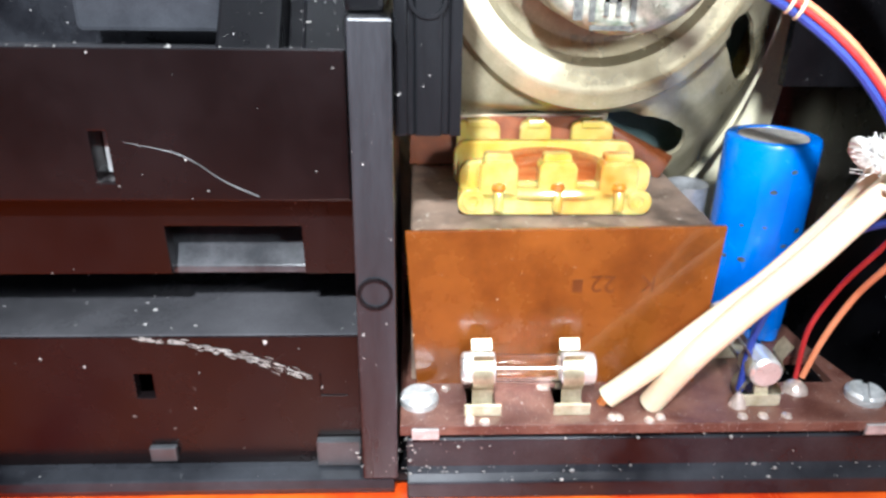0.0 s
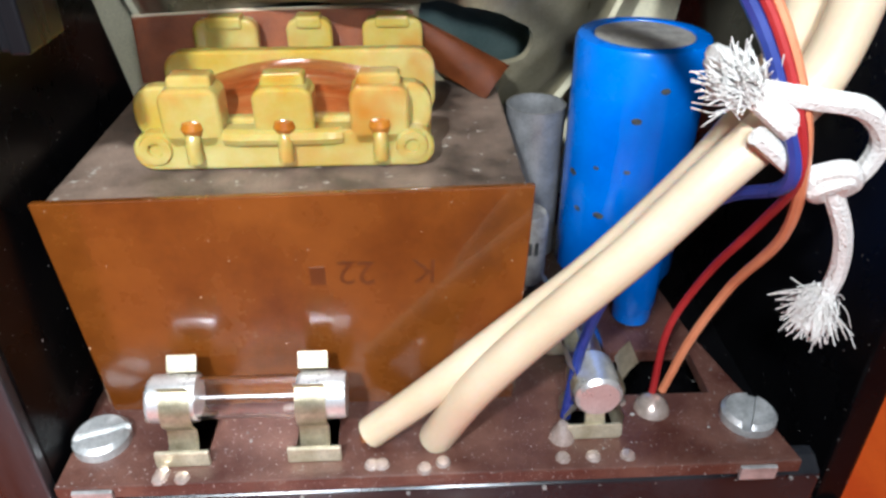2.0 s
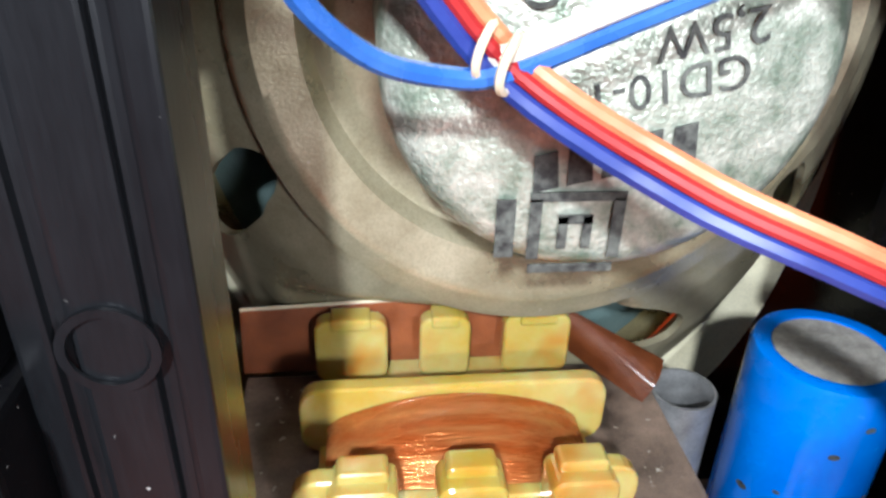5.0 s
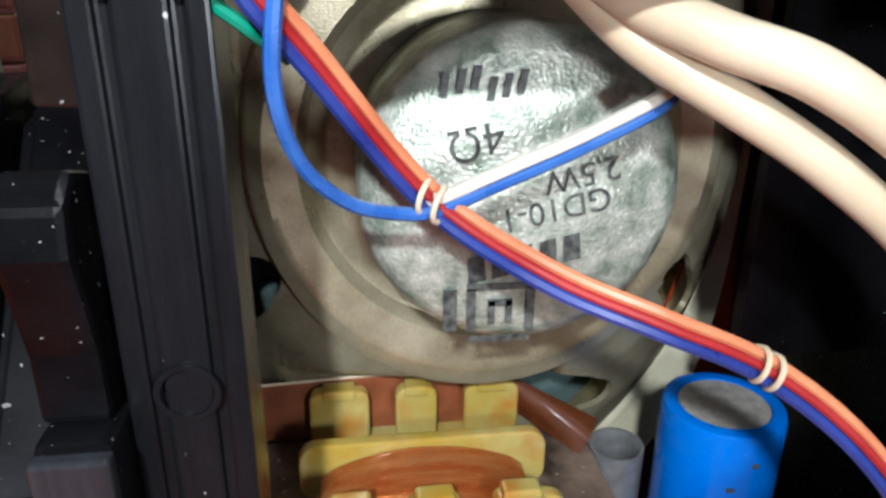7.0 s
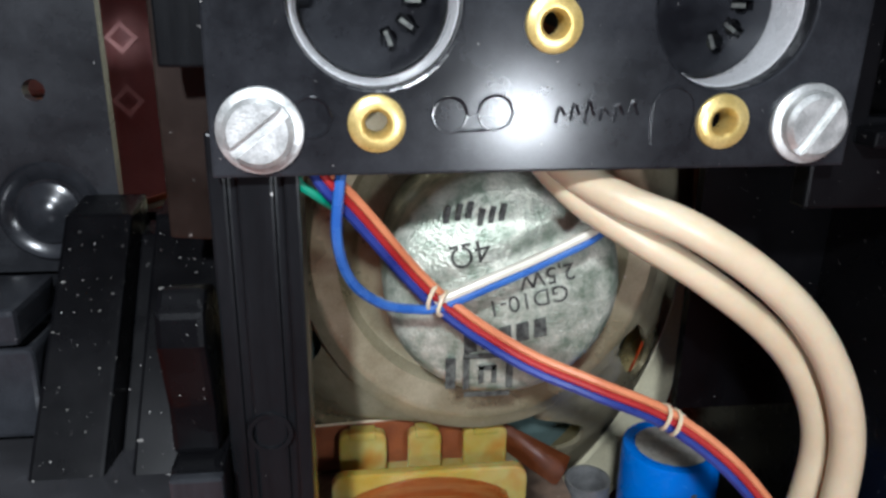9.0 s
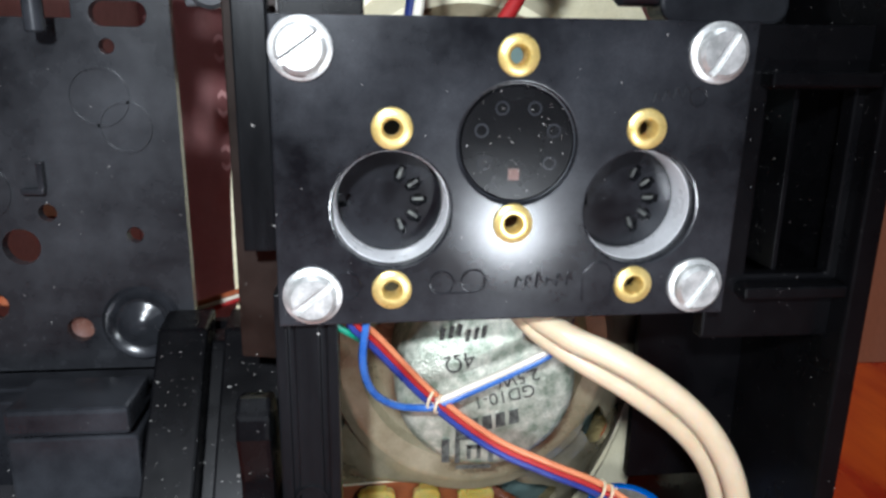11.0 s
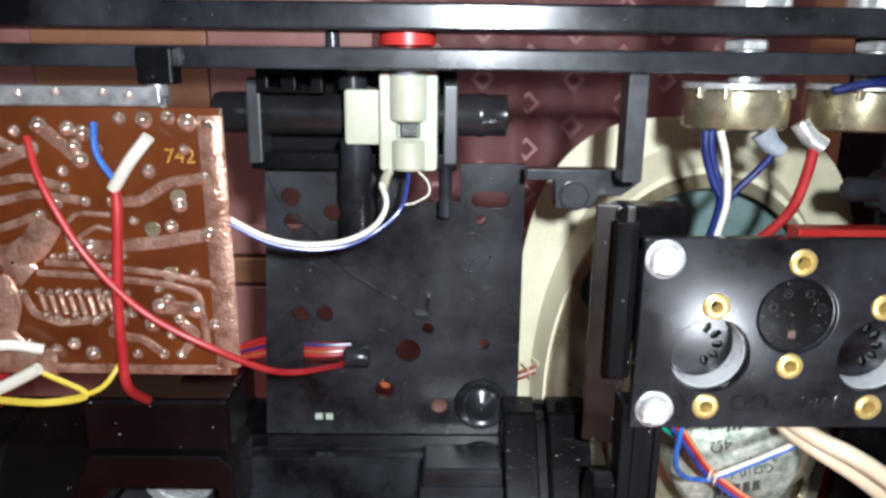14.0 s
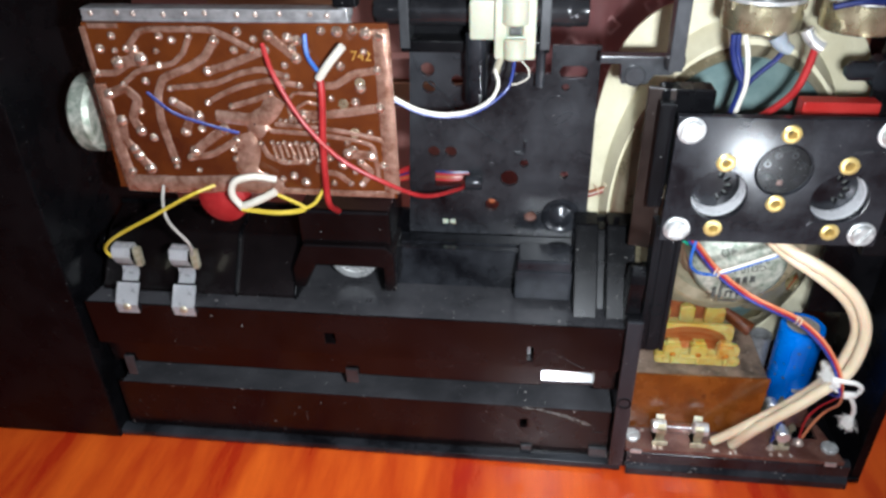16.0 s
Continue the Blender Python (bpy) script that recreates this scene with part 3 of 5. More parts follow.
for k in range(5):
    x, z = 26.2 + k * 2.4, 78.2 + k * 0.5
    part("printed_bar", outline([(x - 0.9, z - 1.5), (x + 0.9, z - 1.1), (x + 0.6, z + 1.6), (x - 1.0, z + 1.2)], "y", 119.5, 119.36), INK, speaker)
for x0, x1, z0, z1 in ((25.2, 32.2, 76.0, 76.7), (25.2, 26.1, 71.4, 76.2), (27.4, 28.1, 72.2, 74.8), (29.2, 29.9, 72.2, 74.8), (31.3, 32.2, 71.4, 76.2), (27.4, 29.9, 74.2, 74.9), (22.8, 24.2, 71.6, 76.2), (25.4, 31.8, 70.2, 70.9)):
    part("emblem_bar", box(x0, x1, 119.33, 119.5, z0, z1), INK, speaker)

# scuffs on the risers and crumbs of dust along the rim
part("scuff_mark", sweep([(-38.2, 100.15, 58.2), (-31, 100.25, 56.4), (-26, 100.4, 52.9), (-21.5, 100.5, 50.6)], 0.1, 5, 6, None, False, lambda t: 0.2 + 0.8 * t), GREYPLASTIC, case, "pale scratch")
rnd = random.Random(11)
flecks = bmesh.new()
for i in range(150):
    t = rnd.random()
    x, z = -43 + 26 * t, 27.0 - 1.5 * t - 5.6 * t * t + rnd.gauss(0, 0.16 + 0.3 * t)
    n = rnd.uniform(0.3, 1.3)
    sweep([(x, 103.17, z), (x + n, 103.16, z - n * (0.06 + 0.42 * t) + rnd.gauss(0, 0.05))], rnd.uniform(0.03, 0.085), 4, 1, flecks, True)
part("scuff_mark", flecks, CRUMB, case, "broken pale scratch")
crumbs = bmesh.new()
rnd = random.Random(5)
for i in range(430):
    where = rnd.random()
    if where < 0.4:
        p = (rnd.uniform(-2, 80), rnd.choice((98.2, 99.2, 101.4)), rnd.choice((3.6, 5.4, 11.7)))
    elif where < 0.6:
        p = (rnd.gauss(-3, 5), rnd.uniform(98.2, 100.5), rnd.uniform(4.5, 12))
    elif where < 0.72:
        p = (rnd.uniform(-2, 74), rnd.uniform(99, 120), 14.1)
    elif where < 0.82:
        y = rnd.uniform(106.5, 128)
        p = (rnd.choice((rnd.uniform(-26.6, -19), rnd.uniform(-15, -5.6))), y, 68.1 + 1.157 * (y - 106))
    else:
        y = rnd.uniform(100.5, 122)
        p = (rnd.uniform(-200, -12), y, 70.08 - 0.118 * (y - 99.8))
    bmesh.ops.create_icosphere(crumbs, subdivisions=1, radius=min(0.34, 0.07 + rnd.expovariate(14)), matrix=Matrix.Translation(p) @ Matrix.Diagonal((rnd.uniform(0.6, 1.6), 1, rnd.uniform(0.5, 1), 1)))
dustob = part("dust_crumbs", crumbs, CRUMB)
tagged(dustob, "pale crumbs of dust and plastic on the ledges", "dust", "", "stuff")
# ---- socket panel ----
panel = thing("socket_panel", (30, 101.5, 109), "black plastic socket panel with round sockets, brass rivets, zinc screws", "socket panel")
plate = outline([(-2.4, 105.4), (62.6, 106.0), (63.2, 147.6), (-2.2, 147.4)], "y", 101.6, 104.6)
cut = [rod((22.0 - 8.6, 110, 122.0), "y", 8.2, 14, 40), rod((48.6, 110, 122.0), "y", 8.2, 14, 40), rod((30.6, 102.6, 131.0), "y", 8.3, 6, 40)]
for x, z in ((30.2, 142.7), (13.5, 133.1), (48.5, 133.2), (30.3, 120.0), (13.4, 110.6), (48.4, 110.7)):
    cut.append(rod((x, 110, z), "y", 1.2, 14, 14))
part("plate", holed(plate, cut), GLOSSBLACK, panel, "", False, 0.3)
for x, z, turn in ((1.9, 143.2, 35), (57.6, 143.4, 60), (2.4, 110.0, 38), (57.7, 110.5, 58)):
    part("washer", lathe((x, 101.58, z), "y", [(1.5, 0), (4.1, 0), (4.1, 0.5), (3.8, 0.7), (1.5, 0.7)], 32), ZINC, panel, "", True)
    slot_screw((x, 101.0, z), "y", 3.3, 1.7, turn, panel)
for x, z in ((30.2, 142.7), (13.5, 133.1), (48.5, 133.2), (30.3, 120.0), (13.4, 110.6), (48.4, 110.7)):
    part("rivet", lathe((x, 101.7, z), "y", [(1.15, -2.6), (1.15, 0.3), (1.5, 0.75), (2.1, 0.8), (2.75, 0.45), (2.85, 0)], 28), BRASS, panel, "brass tubular rivet", True)
def din_socket(x, z, face, bright):
    """A round socket: bright shell, dark insert and its contact holes."""
    s = part("socket", lathe((x, 101.9, z), "y", [(7.75, -10), (7.8, -2.0), (7.95, -1.7), (8.12, -1.8), (8.18, -10)], 44), SHELL if bright else GLOSSBLACK, panel, "bright metal shell" if bright else "black shell", True)
    disc = rod((x, 101.9 + face + 2.5, z), "y", 7.6, 2.5, 40, None, 0.2)
    def radial(a, r0, r1, w, y0, y1):
        bm = bmesh.new()
        turn = Matrix.Translation((x, 0, z)) @ Matrix.Rotation(radians(-a), 4, "Y")
        bmesh.ops.create_cube(bm, size=1, matrix=turn @ Matrix.LocRotScale(((r0 + r1) / 2, (y0 + y1) / 2, 0), None, (r1 - r0, y1 - y0, w)))
        return bm
    front = 101.9 + face
    angles = (-68, -34, 0, 34, 68)
    holes = [radial(a, 2.9, 5.4, 1.1, front - 3, front + 1.8) for a in angles] + [rod((x + 4.1 * math.cos(radians(a)), front + 1.9, z + 4.1 * math.sin(radians(a))), "y", 0.95, 5, 12) for a in angles]
    holes.append(radial(180, 5.6, 7.9, 1.9, front - 3, front + 1.9))
    part("insert", holed(disc, holes), GLOSSBLACK, s)
    for a in angles:
        part("contact", radial(a, 3.3, 4.9, 0.45, front + 0.7, front + 1.7), INK, s)
    return s
din_socket(13.4, 122.0, 6.8, True)
din_socket(48.6, 122.0, 6.8, True)
ins = part("blank_disc", rod((30.6, 103.5, 131.0), "y", 8.0, 1.2, 44, None, 0.3), BLACK, panel, "dark moulded blank disc", True)
part("disc_slot", box(29.5, 31.0, 102.2, 102.5, 126.0, 127.6), PERTINAX, ins)
for a in (20, 65, 115, 160, 210, 330):
    part("disc_ring", lathe((30.6 + 5.3 * math.cos(radians(a)), 102.35, 131.0 + 5.3 * math.sin(radians(a))), "y", [(0.7, 0), (0.7, 0.25), (1.0, 0.25), (1.0, 0)], 14), GLOSSBLACK, ins, "", True)
# moulded symbols beside the sockets
def ridge(points, name="moulded_symbol"):
    part(name, sweep(points, 0.16, 6, 3), GLOSSBLACK, panel)
def ringlet(x, z, r):
    ridge([(x + r * math.cos(radians(a)), 101.55, z + r * math.sin(radians(a))) for a in range(0, 361, 45)])
ringlet(7.2, 111.2, 1.9)
ringlet(20.5, 111.4, 1.7)
ringlet(25.0, 111.6, 1.7)
ringlet(55.5, 137.5, 1.2)
ridge([(20.5, 101.55, 109.8), (25, 101.55, 110.0)])
ridge([(41.0, 101.55, 108.4), (41.0, 101.55, 112.6), (43, 101.55, 114.2), (45.2, 101.55, 112.8), (45.2, 101.55, 109.0)])
for k in range(6):
    ridge([(31.0 + k * 1.5, 101.55, 110.6 + 0.2 * (k % 2)), (31.3 + k * 1.5, 101.55, 112.2 + 0.3 * (k % 3)), (31.9 + k * 1.5, 101.55, 111.4)])
for k in range(4):
    ridge([(49 + k * 1.4, 101.55, 136.6 + k * 0.3), (49.5 + k * 1.4, 101.55, 138.2 + k * 0.3), (50 + k * 1.4, 101.55, 137.2 + k * 0.3)])

# ---- mains transformer ----
trafo = thing("mains_transformer", (24, 128, 14), "mains transformer with orange paper front and yellow varnished bobbin", "transformer")
part("core", box(-1.3, 47.2, 110.8, 145.0, 14.2, 41.2), IRON, trafo, "dusty laminated iron core", False, 0.3)
part("front_paper", outline([(-0.4, 13.6), (-2.2, 41.6), (47.6, 42.4), (46.6, 13.6)], "y", 109.9, 110.7), ORANGEPAPER, trafo, "stiff orange varnished paper sheet", False, 0.15)
stamp = material("faint_stamp", (0.075, 0.02, 0.004), 0.34, coat=0.3, grain=0.1)
stamp_at = lambda x: Matrix.Translation(Vector((x, 109.86, 34.0)) * MM) @ pose(0, 0, 0, 90, 0, 0) @ pose(0, 0, 0, 0, 0, 178)
lettering("K", 4.2, stamp_at(36.4), stamp, trafo, "stamp_letter")
lettering("22", 4.2, stamp_at(29.2), stamp, trafo, "stamp_letter")
part("stamp_bar", box(24.3, 25.9, 109.82, 109.95, 31.2, 33.4), stamp, trafo, "faint illegible stamp")
# rear strip of varnished cloth with its folded corner
bm = outline([(-1.8, 41.2), (-1.4, 50.2), (14, 50.9), (30, 51.1), (36, 50.6), (37.5, 41.2)], "y", 145.6, 146.4)
part("cloth_strip", bm, BROWNCLOTH, trafo, "brown varnished cloth strip", False, 0.15)
bm = bmesh.new()
g = []
for i in range(9):
    t = i / 8
    a = Vector((34.6 + 14.2 * t, 146 - 5 * t, 50.8 - 6.4 * t))
    b = Vector((37.0 + 8.2 * t, 146.3 - 9 * t, 43.6 - 2.6 * t))
    g.append([bm.verts.new(a.lerp(b, k / 5) + Vector((0, -1.2 * math.sin(math.pi * k / 5), 0.9 * math.sin(math.pi * k / 5)))) for k in range(6)])
for p, q in zip(g, g[1:]):
    for k in range(5):
        bm.faces.new((p[k], q[k], q[k + 1], p[k + 1]))
bmesh.ops.solidify(bm, geom=bm.faces, thickness=0.5)
bm2 = sweep([(-1.4, 145.9, 50.3), (14, 145.8, 51.0), (30, 145.9, 51.2), (35, 145.8, 50.8)], 0.22, 6, 8)
part("frayed_edge", bm2, CABLE, trafo, "pale cut edge of the cloth", True)
part("folded_corner", bm, BROWNCLOTH, trafo, "curled brown cloth corner", True)
# bobbin: three flanges with terminal posts
def flange(y0, y1, x0, x1, z0, z1, name="flange", r=2.2):
    return part(name, outline(rounded(x0, x1, z0, z1, r), "y", y0, y1), BOBBIN, trafo, "", False, 0.5, 3)
bobbin_front = flange(117.2, 120.0, 6.2, 37.8, 41.4, 45.6, "flange", 1.9)
flange(120.1, 121.8, 6.4, 37.6, 41.4, 46.0, "flange", 1.6)
flange(119.0, 121.0, 6.4, 13.0, 44.0, 50.0, "flange_ear", 2.4)
flange(119.0, 121.0, 31.0, 37.6, 44.0, 50.0, "flange_ear", 2.4)
flange(131.4, 133.4, 6.2, 38.4, 41.4, 49.8, "flange", 2.4)
part("bobbin_floor", box(8, 36.5, 121.9, 146, 41.2, 42.4), BOBBIN, trafo, "", False, 0.3)
for x in (12.7, 22.2, 32.1):
    post = part("terminal_post", outline(rounded(x - 3.1, x + 3.1, 43.6, 50.2, 1.3), "y", 117.2, 121.4), BOBBIN, trafo, "", False, 0.6, 3)
    part("post_cap", outline(rounded(x - 2.3, x + 2.3, 49.6, 51.2, 0.6), "y", 118.6, 121.2), BOBBIN, post, "", False, 0.5, 3)
    part("varnish_drip", lathe((x, 117.5, 46.0), "z", [(0, -2.2), (0.4, -1.8), (0.9, -0.8), (1.25, 0.1), (1.0, 0.8), (0, 1.1)], 16), VARNISH, trafo, "amber varnish drip", True)
    part("terminal_pin", sweep([(x, 117.6, 45.9), (x, 116.7, 44.6), (x, 116.5, 42.6)], 0.8, 10, 4), BOBBIN, trafo, "", True)
for x in (8.6, 35.4):
    part("eyelet", lathe((x, 117.3, 43.9), "y", [(0.7, 0), (0.8, 0.5), (1.6, 0.5), (1.8, 0)], 20), BOBBIN, trafo, "", True)
part("front_bar", sweep([(15.9, 117.6, 45.0), (18, 117.3, 45.0), (26, 117.3, 45.0), (28, 117.6, 45.0)], 0.9, 8, 3), BOBBIN, trafo, "", True)
for x, w in ((11.4, 4.2), (22.3, 3.0), (33.2, 4.0)):
    part("terminal_post", outline(rounded(x - w, x + w, 42, 50.6, 1.6), "y", 142.2, 144.6), BOBBIN, trafo, "", False, 0.6, 3)
    part("post_cap", box(x - w * 0.55, x + w * 0.55, 141.8, 144.8, 49.4, 51.0), BOBBIN, trafo, "", False, 0.4)
bm = bmesh.new()
rows = []
for i in range(15):
    z = 43.4 + 4.6 * math.sin(math.pi * (0.1 + 0.42 * i / 14)) ** 0.8
    y = 121.5 + 9.8 * i / 14
    rows.append([bm.verts.new((9 + 26.0 * k / 20, y, 43 + (z - 43) * (0.45 + 0.55 * math.sin(math.pi * k / 20) ** 0.6) + 0.9 * math.sin(math.pi * k / 20) + 0.12 * (i % 2))) for k in range(21)])
for p, q in zip(rows, rows[1:]):
    for k in range(20):
        bm.faces.new((p[k], p[k + 1], q[k + 1], q[k]))
bmesh.ops.solidify(bm, geom=bm.faces, thickness=1.0)
part("copper_winding", bm, COPPER, trafo, "shiny copper wire winding", True)

# ---- fuse board and what stands on it ----
fboard = thing("fuse_board", (36, 120, 12.4), "brown dusty circuit board with sawn slot, screwed to the case", "circuit board")
b = holed(outline([(-3.0, 98.6), (77.0, 98.6), (76.0, 104), (72.0, 121), (69, 150), (-3.0, 150)], "z", 12.2, 14.0), [box(60.2, 70.6, 109.6, 117.4, 10, 16)])
part("board", b, PERTINAX, fboard, "", False, 0.2)
for x, z in ((0.0, 20), (73.4, 62)):
    slot_screw((x, 105.0, 14.0), "z", 3.1, 1.6, z, fboard)
for i in range(16):
    x, y = random.uniform(2, 60), random.choice((99.4, 100.2, 108.5))
    part("solder_spot", lathe((x, y, 13.95), "z", [(0.9, 0), (0.7, 0.4), (0, 0.6)], 10), SOLDER, fboard, "", True)
part("solder_joint", lathe((62.8, 107.2, 14.0), "z", [(2.1, 0), (1.9, 0.7), (1.3, 1.4), (0.7, 1.8), (0, 1.9)], 16), SOLDER, fboard, "shiny solder joint", True)
part("solder_joint", lathe((51.4, 103.2, 14.0), "z", [(1.5, 0), (1.2, 1.0), (0.5, 2.2), (0, 2.3)], 14), SOLDER, fboard, "", True)
part("lug", box(70.2, 74.2, 98.1, 98.6, 11.8, 13.6), ZINC, fboard, "", False, 0.1)
part("lug", box(-1.2, 3.0, 98.1, 98.6, 11.8, 13.6), ZINC, fboard, "", False, 0.1)

def fuse_clip(at, turn, name="fuse_clip"):
    """A springy holder: base strip, two cheeks bent round the fuse cap, flared lips and foot."""
    c = thing(name, (at[0], at[1], at[2]), "tarnished spring metal fuse holder clip on the board", "fuse clip", "fuse clips")
    def strip(pts, w):
        bm = bmesh.new()
        lo = [bm.verts.new((at[0] - w / 2, at[1] + u, at[2] + v)) for u, v in pts]
        hi = [bm.verts.new((at[0] + w / 2, at[1] + u, at[2] + v)) for u, v in pts]
        for i in range(len(pts) - 1):
            bm.faces.new((lo[i], lo[i + 1], hi[i + 1], hi[i]))
        bmesh.ops.solidify(bm, geom=bm.faces, thickness=0.35)
        return bm
    part("base_strip", strip([(-3.0, 0.5), (-3.0, 0.1), (3.0, 0.1), (3.0, 0.5)], 4.6), CLIPMETAL, c)
    part("foot", box(at[0] - 2.9, at[0] + 2.9, at[1] - 3.9, at[1] - 3.3, at[2], at[2] + 2.0), CLIPMETAL, c, "", False, 0.2)
    for s in (-1, 1):
        part("cheek", strip([(s * 3.0, 0.2), (s * 2.2, 2.6), (s * 2.0, 3.6), (s * 2.9, 5.0), (s * 3.0, 6.6), (s * 2.3, 8.0), (s * 1.5, 8.7), (s * 2.6, 10.2)], 3.2), CLIPMETAL, c, "", True)
    c.rotation_euler = (0, 0, radians(turn))
    return c
def end_clip(x, y, z):
    """A holder seen end on: two waisted cheeks that grip the fuse cap, joined by a band with a tongue."""
    c = thing("fuse_clip", (x, y, z), "dull brass spring clip gripping the end of a fuse", "fuse clip", "fuse clips")
    for q in (-1, 1):
        bm = bmesh.new()
        pts = [(0.2, 0.15), (2.6, 0.15), (3.2, 0.8), (3.3, 2.6), (2.7, 3.6), (2.1, 4.2), (2.8, 5.4), (2.9, 6.8), (2.4, 8.2), (2.9, 9.4), (3.8, 10.6)]
        near = [bm.verts.new((x + q * u, y - 1.8, z + v)) for u, v in pts]
        far = [bm.verts.new((x + q * u, y + 1.8, z + v)) for u, v in pts]
        for i in range(len(pts) - 1):
            bm.faces.new((near[i], near[i + 1], far[i + 1], far[i]))
        bmesh.ops.solidify(bm, geom=bm.faces, thickness=0.35)
        part("cheek", bm, CLIPMETAL, c, "", True)
    part("band", outline(rounded(x - 3.1, x + 3.1, z + 0.1, z + 2.2, 0.5), "y", y - 2.5, y - 2.1), CLIPMETAL, c, "", False, 0.12)
    part("tongue", outline([(y - 2.0, z + 1.6), (y - 1.4, z + 3.8), (y - 0.8, z + 4.2), (y - 0.8, z + 3.6), (y - 1.2, z + 1.6)], "x", x - 1.0, x + 1.2), CLIPMETAL, c, "", False, 0.15)
    return c
def fuse(p, q, label):
    f = thing("glass_fuse", p, label, "fuse", "fuses")
    d = Vector(q) - Vector(p)
    tilt = d.to_track_quat("Z", "Y").to_matrix().to_4x4()
    n = d.length
    for h0, h1 in ((0, 5.2), (n - 5.2, n)):
        part("end_cap", lathe(p, "z", [(0, h0), (2.2, h0), (2.6, h0 + 0.4), (2.65, (h0 + h1) / 2), (2.6, h1 - 0.4), (2.5, h1), (0, h1)], 28, None, tilt), SILVER, f, "silvered end cap", True)
    part("glass_tube", lathe(p, "z", [(2.35, 5.0), (2.35, n - 5.0), (2.0, n - 5.0), (2.0, 5.0), (2.35, 5.0)], 28, None, tilt), GLASS, f, "clear glass tube", True).visible_shadow = False
    part("fuse_wire", lathe(p, "z", [(0.18, 4), (0.18, n - 4)], 8, None, tilt), SILVER, f, "", True)
    return f
fuse_clip((9.9, 104.8, 14.0), 0)
fuse_clip((24.0, 104.8, 14.0), 0)
fuse((6.6, 104.8, 20.4), (27.6, 104.8, 20.2), "clear glass fuse with silvered end caps in two clips")
end_clip(54.9, 105.2, 14.0)
end_clip(54.9, 119.5, 14.0)
fuse((54.9, 102.6, 20.2), (54.9, 122.6, 20.2), "dark glass fuse with silvered end caps pointing away")

def capacitor(name, x, y, z0, r, h, label, lean=(0, 0)):
    c = thing(name, (x, y, z0), label, "capacitor")
    part("sleeve", lathe((x, y, z0), "z", [(0, 0), (r * 0.86, 0), (r * 0.9, 1.0), (r * 0.93, 2.2), (r, 3.0), (r, h - 0.9), (r * 0.97, h - 0.2), (r * 0.86, h), (r * 0.76, h - 0.1), (r * 0.74, h - 0.6), (0, h - 0.6)], 48), BLUE, c, "", True)
    part("top_disc", rod((x, y, z0 + h - 0.59), "z", r * 0.73, 0.35, 36), GRAYALU, c, "dull grey metal end", True)
    c.rotation_euler = (radians(lean[0]), radians(lean[1]), 0)
    return c
big = capacitor("capacitor", 64.2, 134.0, 15.0, 8.3, 35.6, "large bright blue electrolytic capacitor standing on the board")
for k in range(14):
    a, z = random.uniform(200, 340), random.uniform(20, 47)
    w = random.uniform(0.2, 0.55)
    p = Vector((64.2 + 8.28 * math.cos(radians(a)), 134 + 8.28 * math.sin(radians(a)), z))
    m = Matrix.Translation(p) @ pose(0, 0, 0, 90, 0, a + 90)
    bm = bmesh.new()
    bmesh.ops.create_uvsphere(bm, u_segments=8, v_segments=5, radius=1, matrix=m @ Matrix.Diagonal((w * 1.6, w, 0.08, 1)))
    part("paint_chip", bm, INK, big, "", True)
capacitor("small_capacitor", 64.9, 124.6, 14.4, 2.9, 10.4, "small bright blue capacitor with silvery end, standing on the board")
tube = thing("metal_tube", (53.2, 143.0, 15), "open thin-walled dull aluminium tube standing behind the transformer", "tube")
part("wall", lathe((53.0, 142.6, 15.0), "z", [(4.2, 0), (4.2, 23.4), (3.85, 23.4), (3.85, 0.5), (0, 0.5)], 40), ALU, tube, "", True)
blk = thing("small_component", (51, 132, 14), "small grey cylindrical component with worn print on the board", "component")
part("body", lathe((51.2, 132, 16), "z", [(0, 0), (2.3, 0), (2.7, 0.6), (2.7, 10.4), (2.3, 11), (0, 11)], 28), GRAYALU, blk, "", True)
part("lead_wire", rod((51.2, 132, 27), "z", 0.5, 3.0, 10), CLIPMETAL, blk, "", True)
part("lead_wire", rod((51.2, 132, 13.9), "z", 0.5, 2.2, 10), CLIPMETAL, blk, "", True)
for k in range(3):
    part("printed_bar", box(50.0 + k * 0.9, 50.5 + k * 0.9, 129.2, 129.5, 21.5, 23.4), INK, blk)

# ---- mains cable, string and wire bundle ----
cable = thing("mains_cable", (62, 100, 52), "cream two-core mains cable looped and tied with white string", "cable")
A = [(30.0, 103.6, 15.4), (36.8, 103, 22.0), (42.9, 103, 27.8), (47.1, 103, 31.8), (53, 103, 37.6), (61, 103.2, 47.2), (64.8, 103, 54), (67.0, 103.4, 62), (67.6, 103.8, 71), (64.6, 104, 79), (59.2, 104.2, 85.6), (50.6, 104.8, 92.2), (42.4, 106, 97.2), (36.4, 109, 101), (31.5, 113, 106)]
B = [(37.2, 103.4, 14.4), (41.2, 100.2, 24.6), (47, 98.8, 33.2), (54, 98.0, 41.6), (59.4, 97.8, 48.6), (63.6, 98.2, 53.2), (67.0, 98.8, 57.6), (68.6, 99.4, 65), (68.5, 99.8, 73.4), (65.8, 99.9, 81.2), (61.0, 100, 88.4), (54.4, 100, 94.4), (46.4, 101, 99.4), (40, 104, 101.8), (35, 108.6, 104.4), (30, 113, 109)]
part("core", sweep(A, 1.8, 16, 8), CABLE, cable, "", True)
part("core", sweep(B, 1.95, 16, 8), CABLE, cable, "", True)
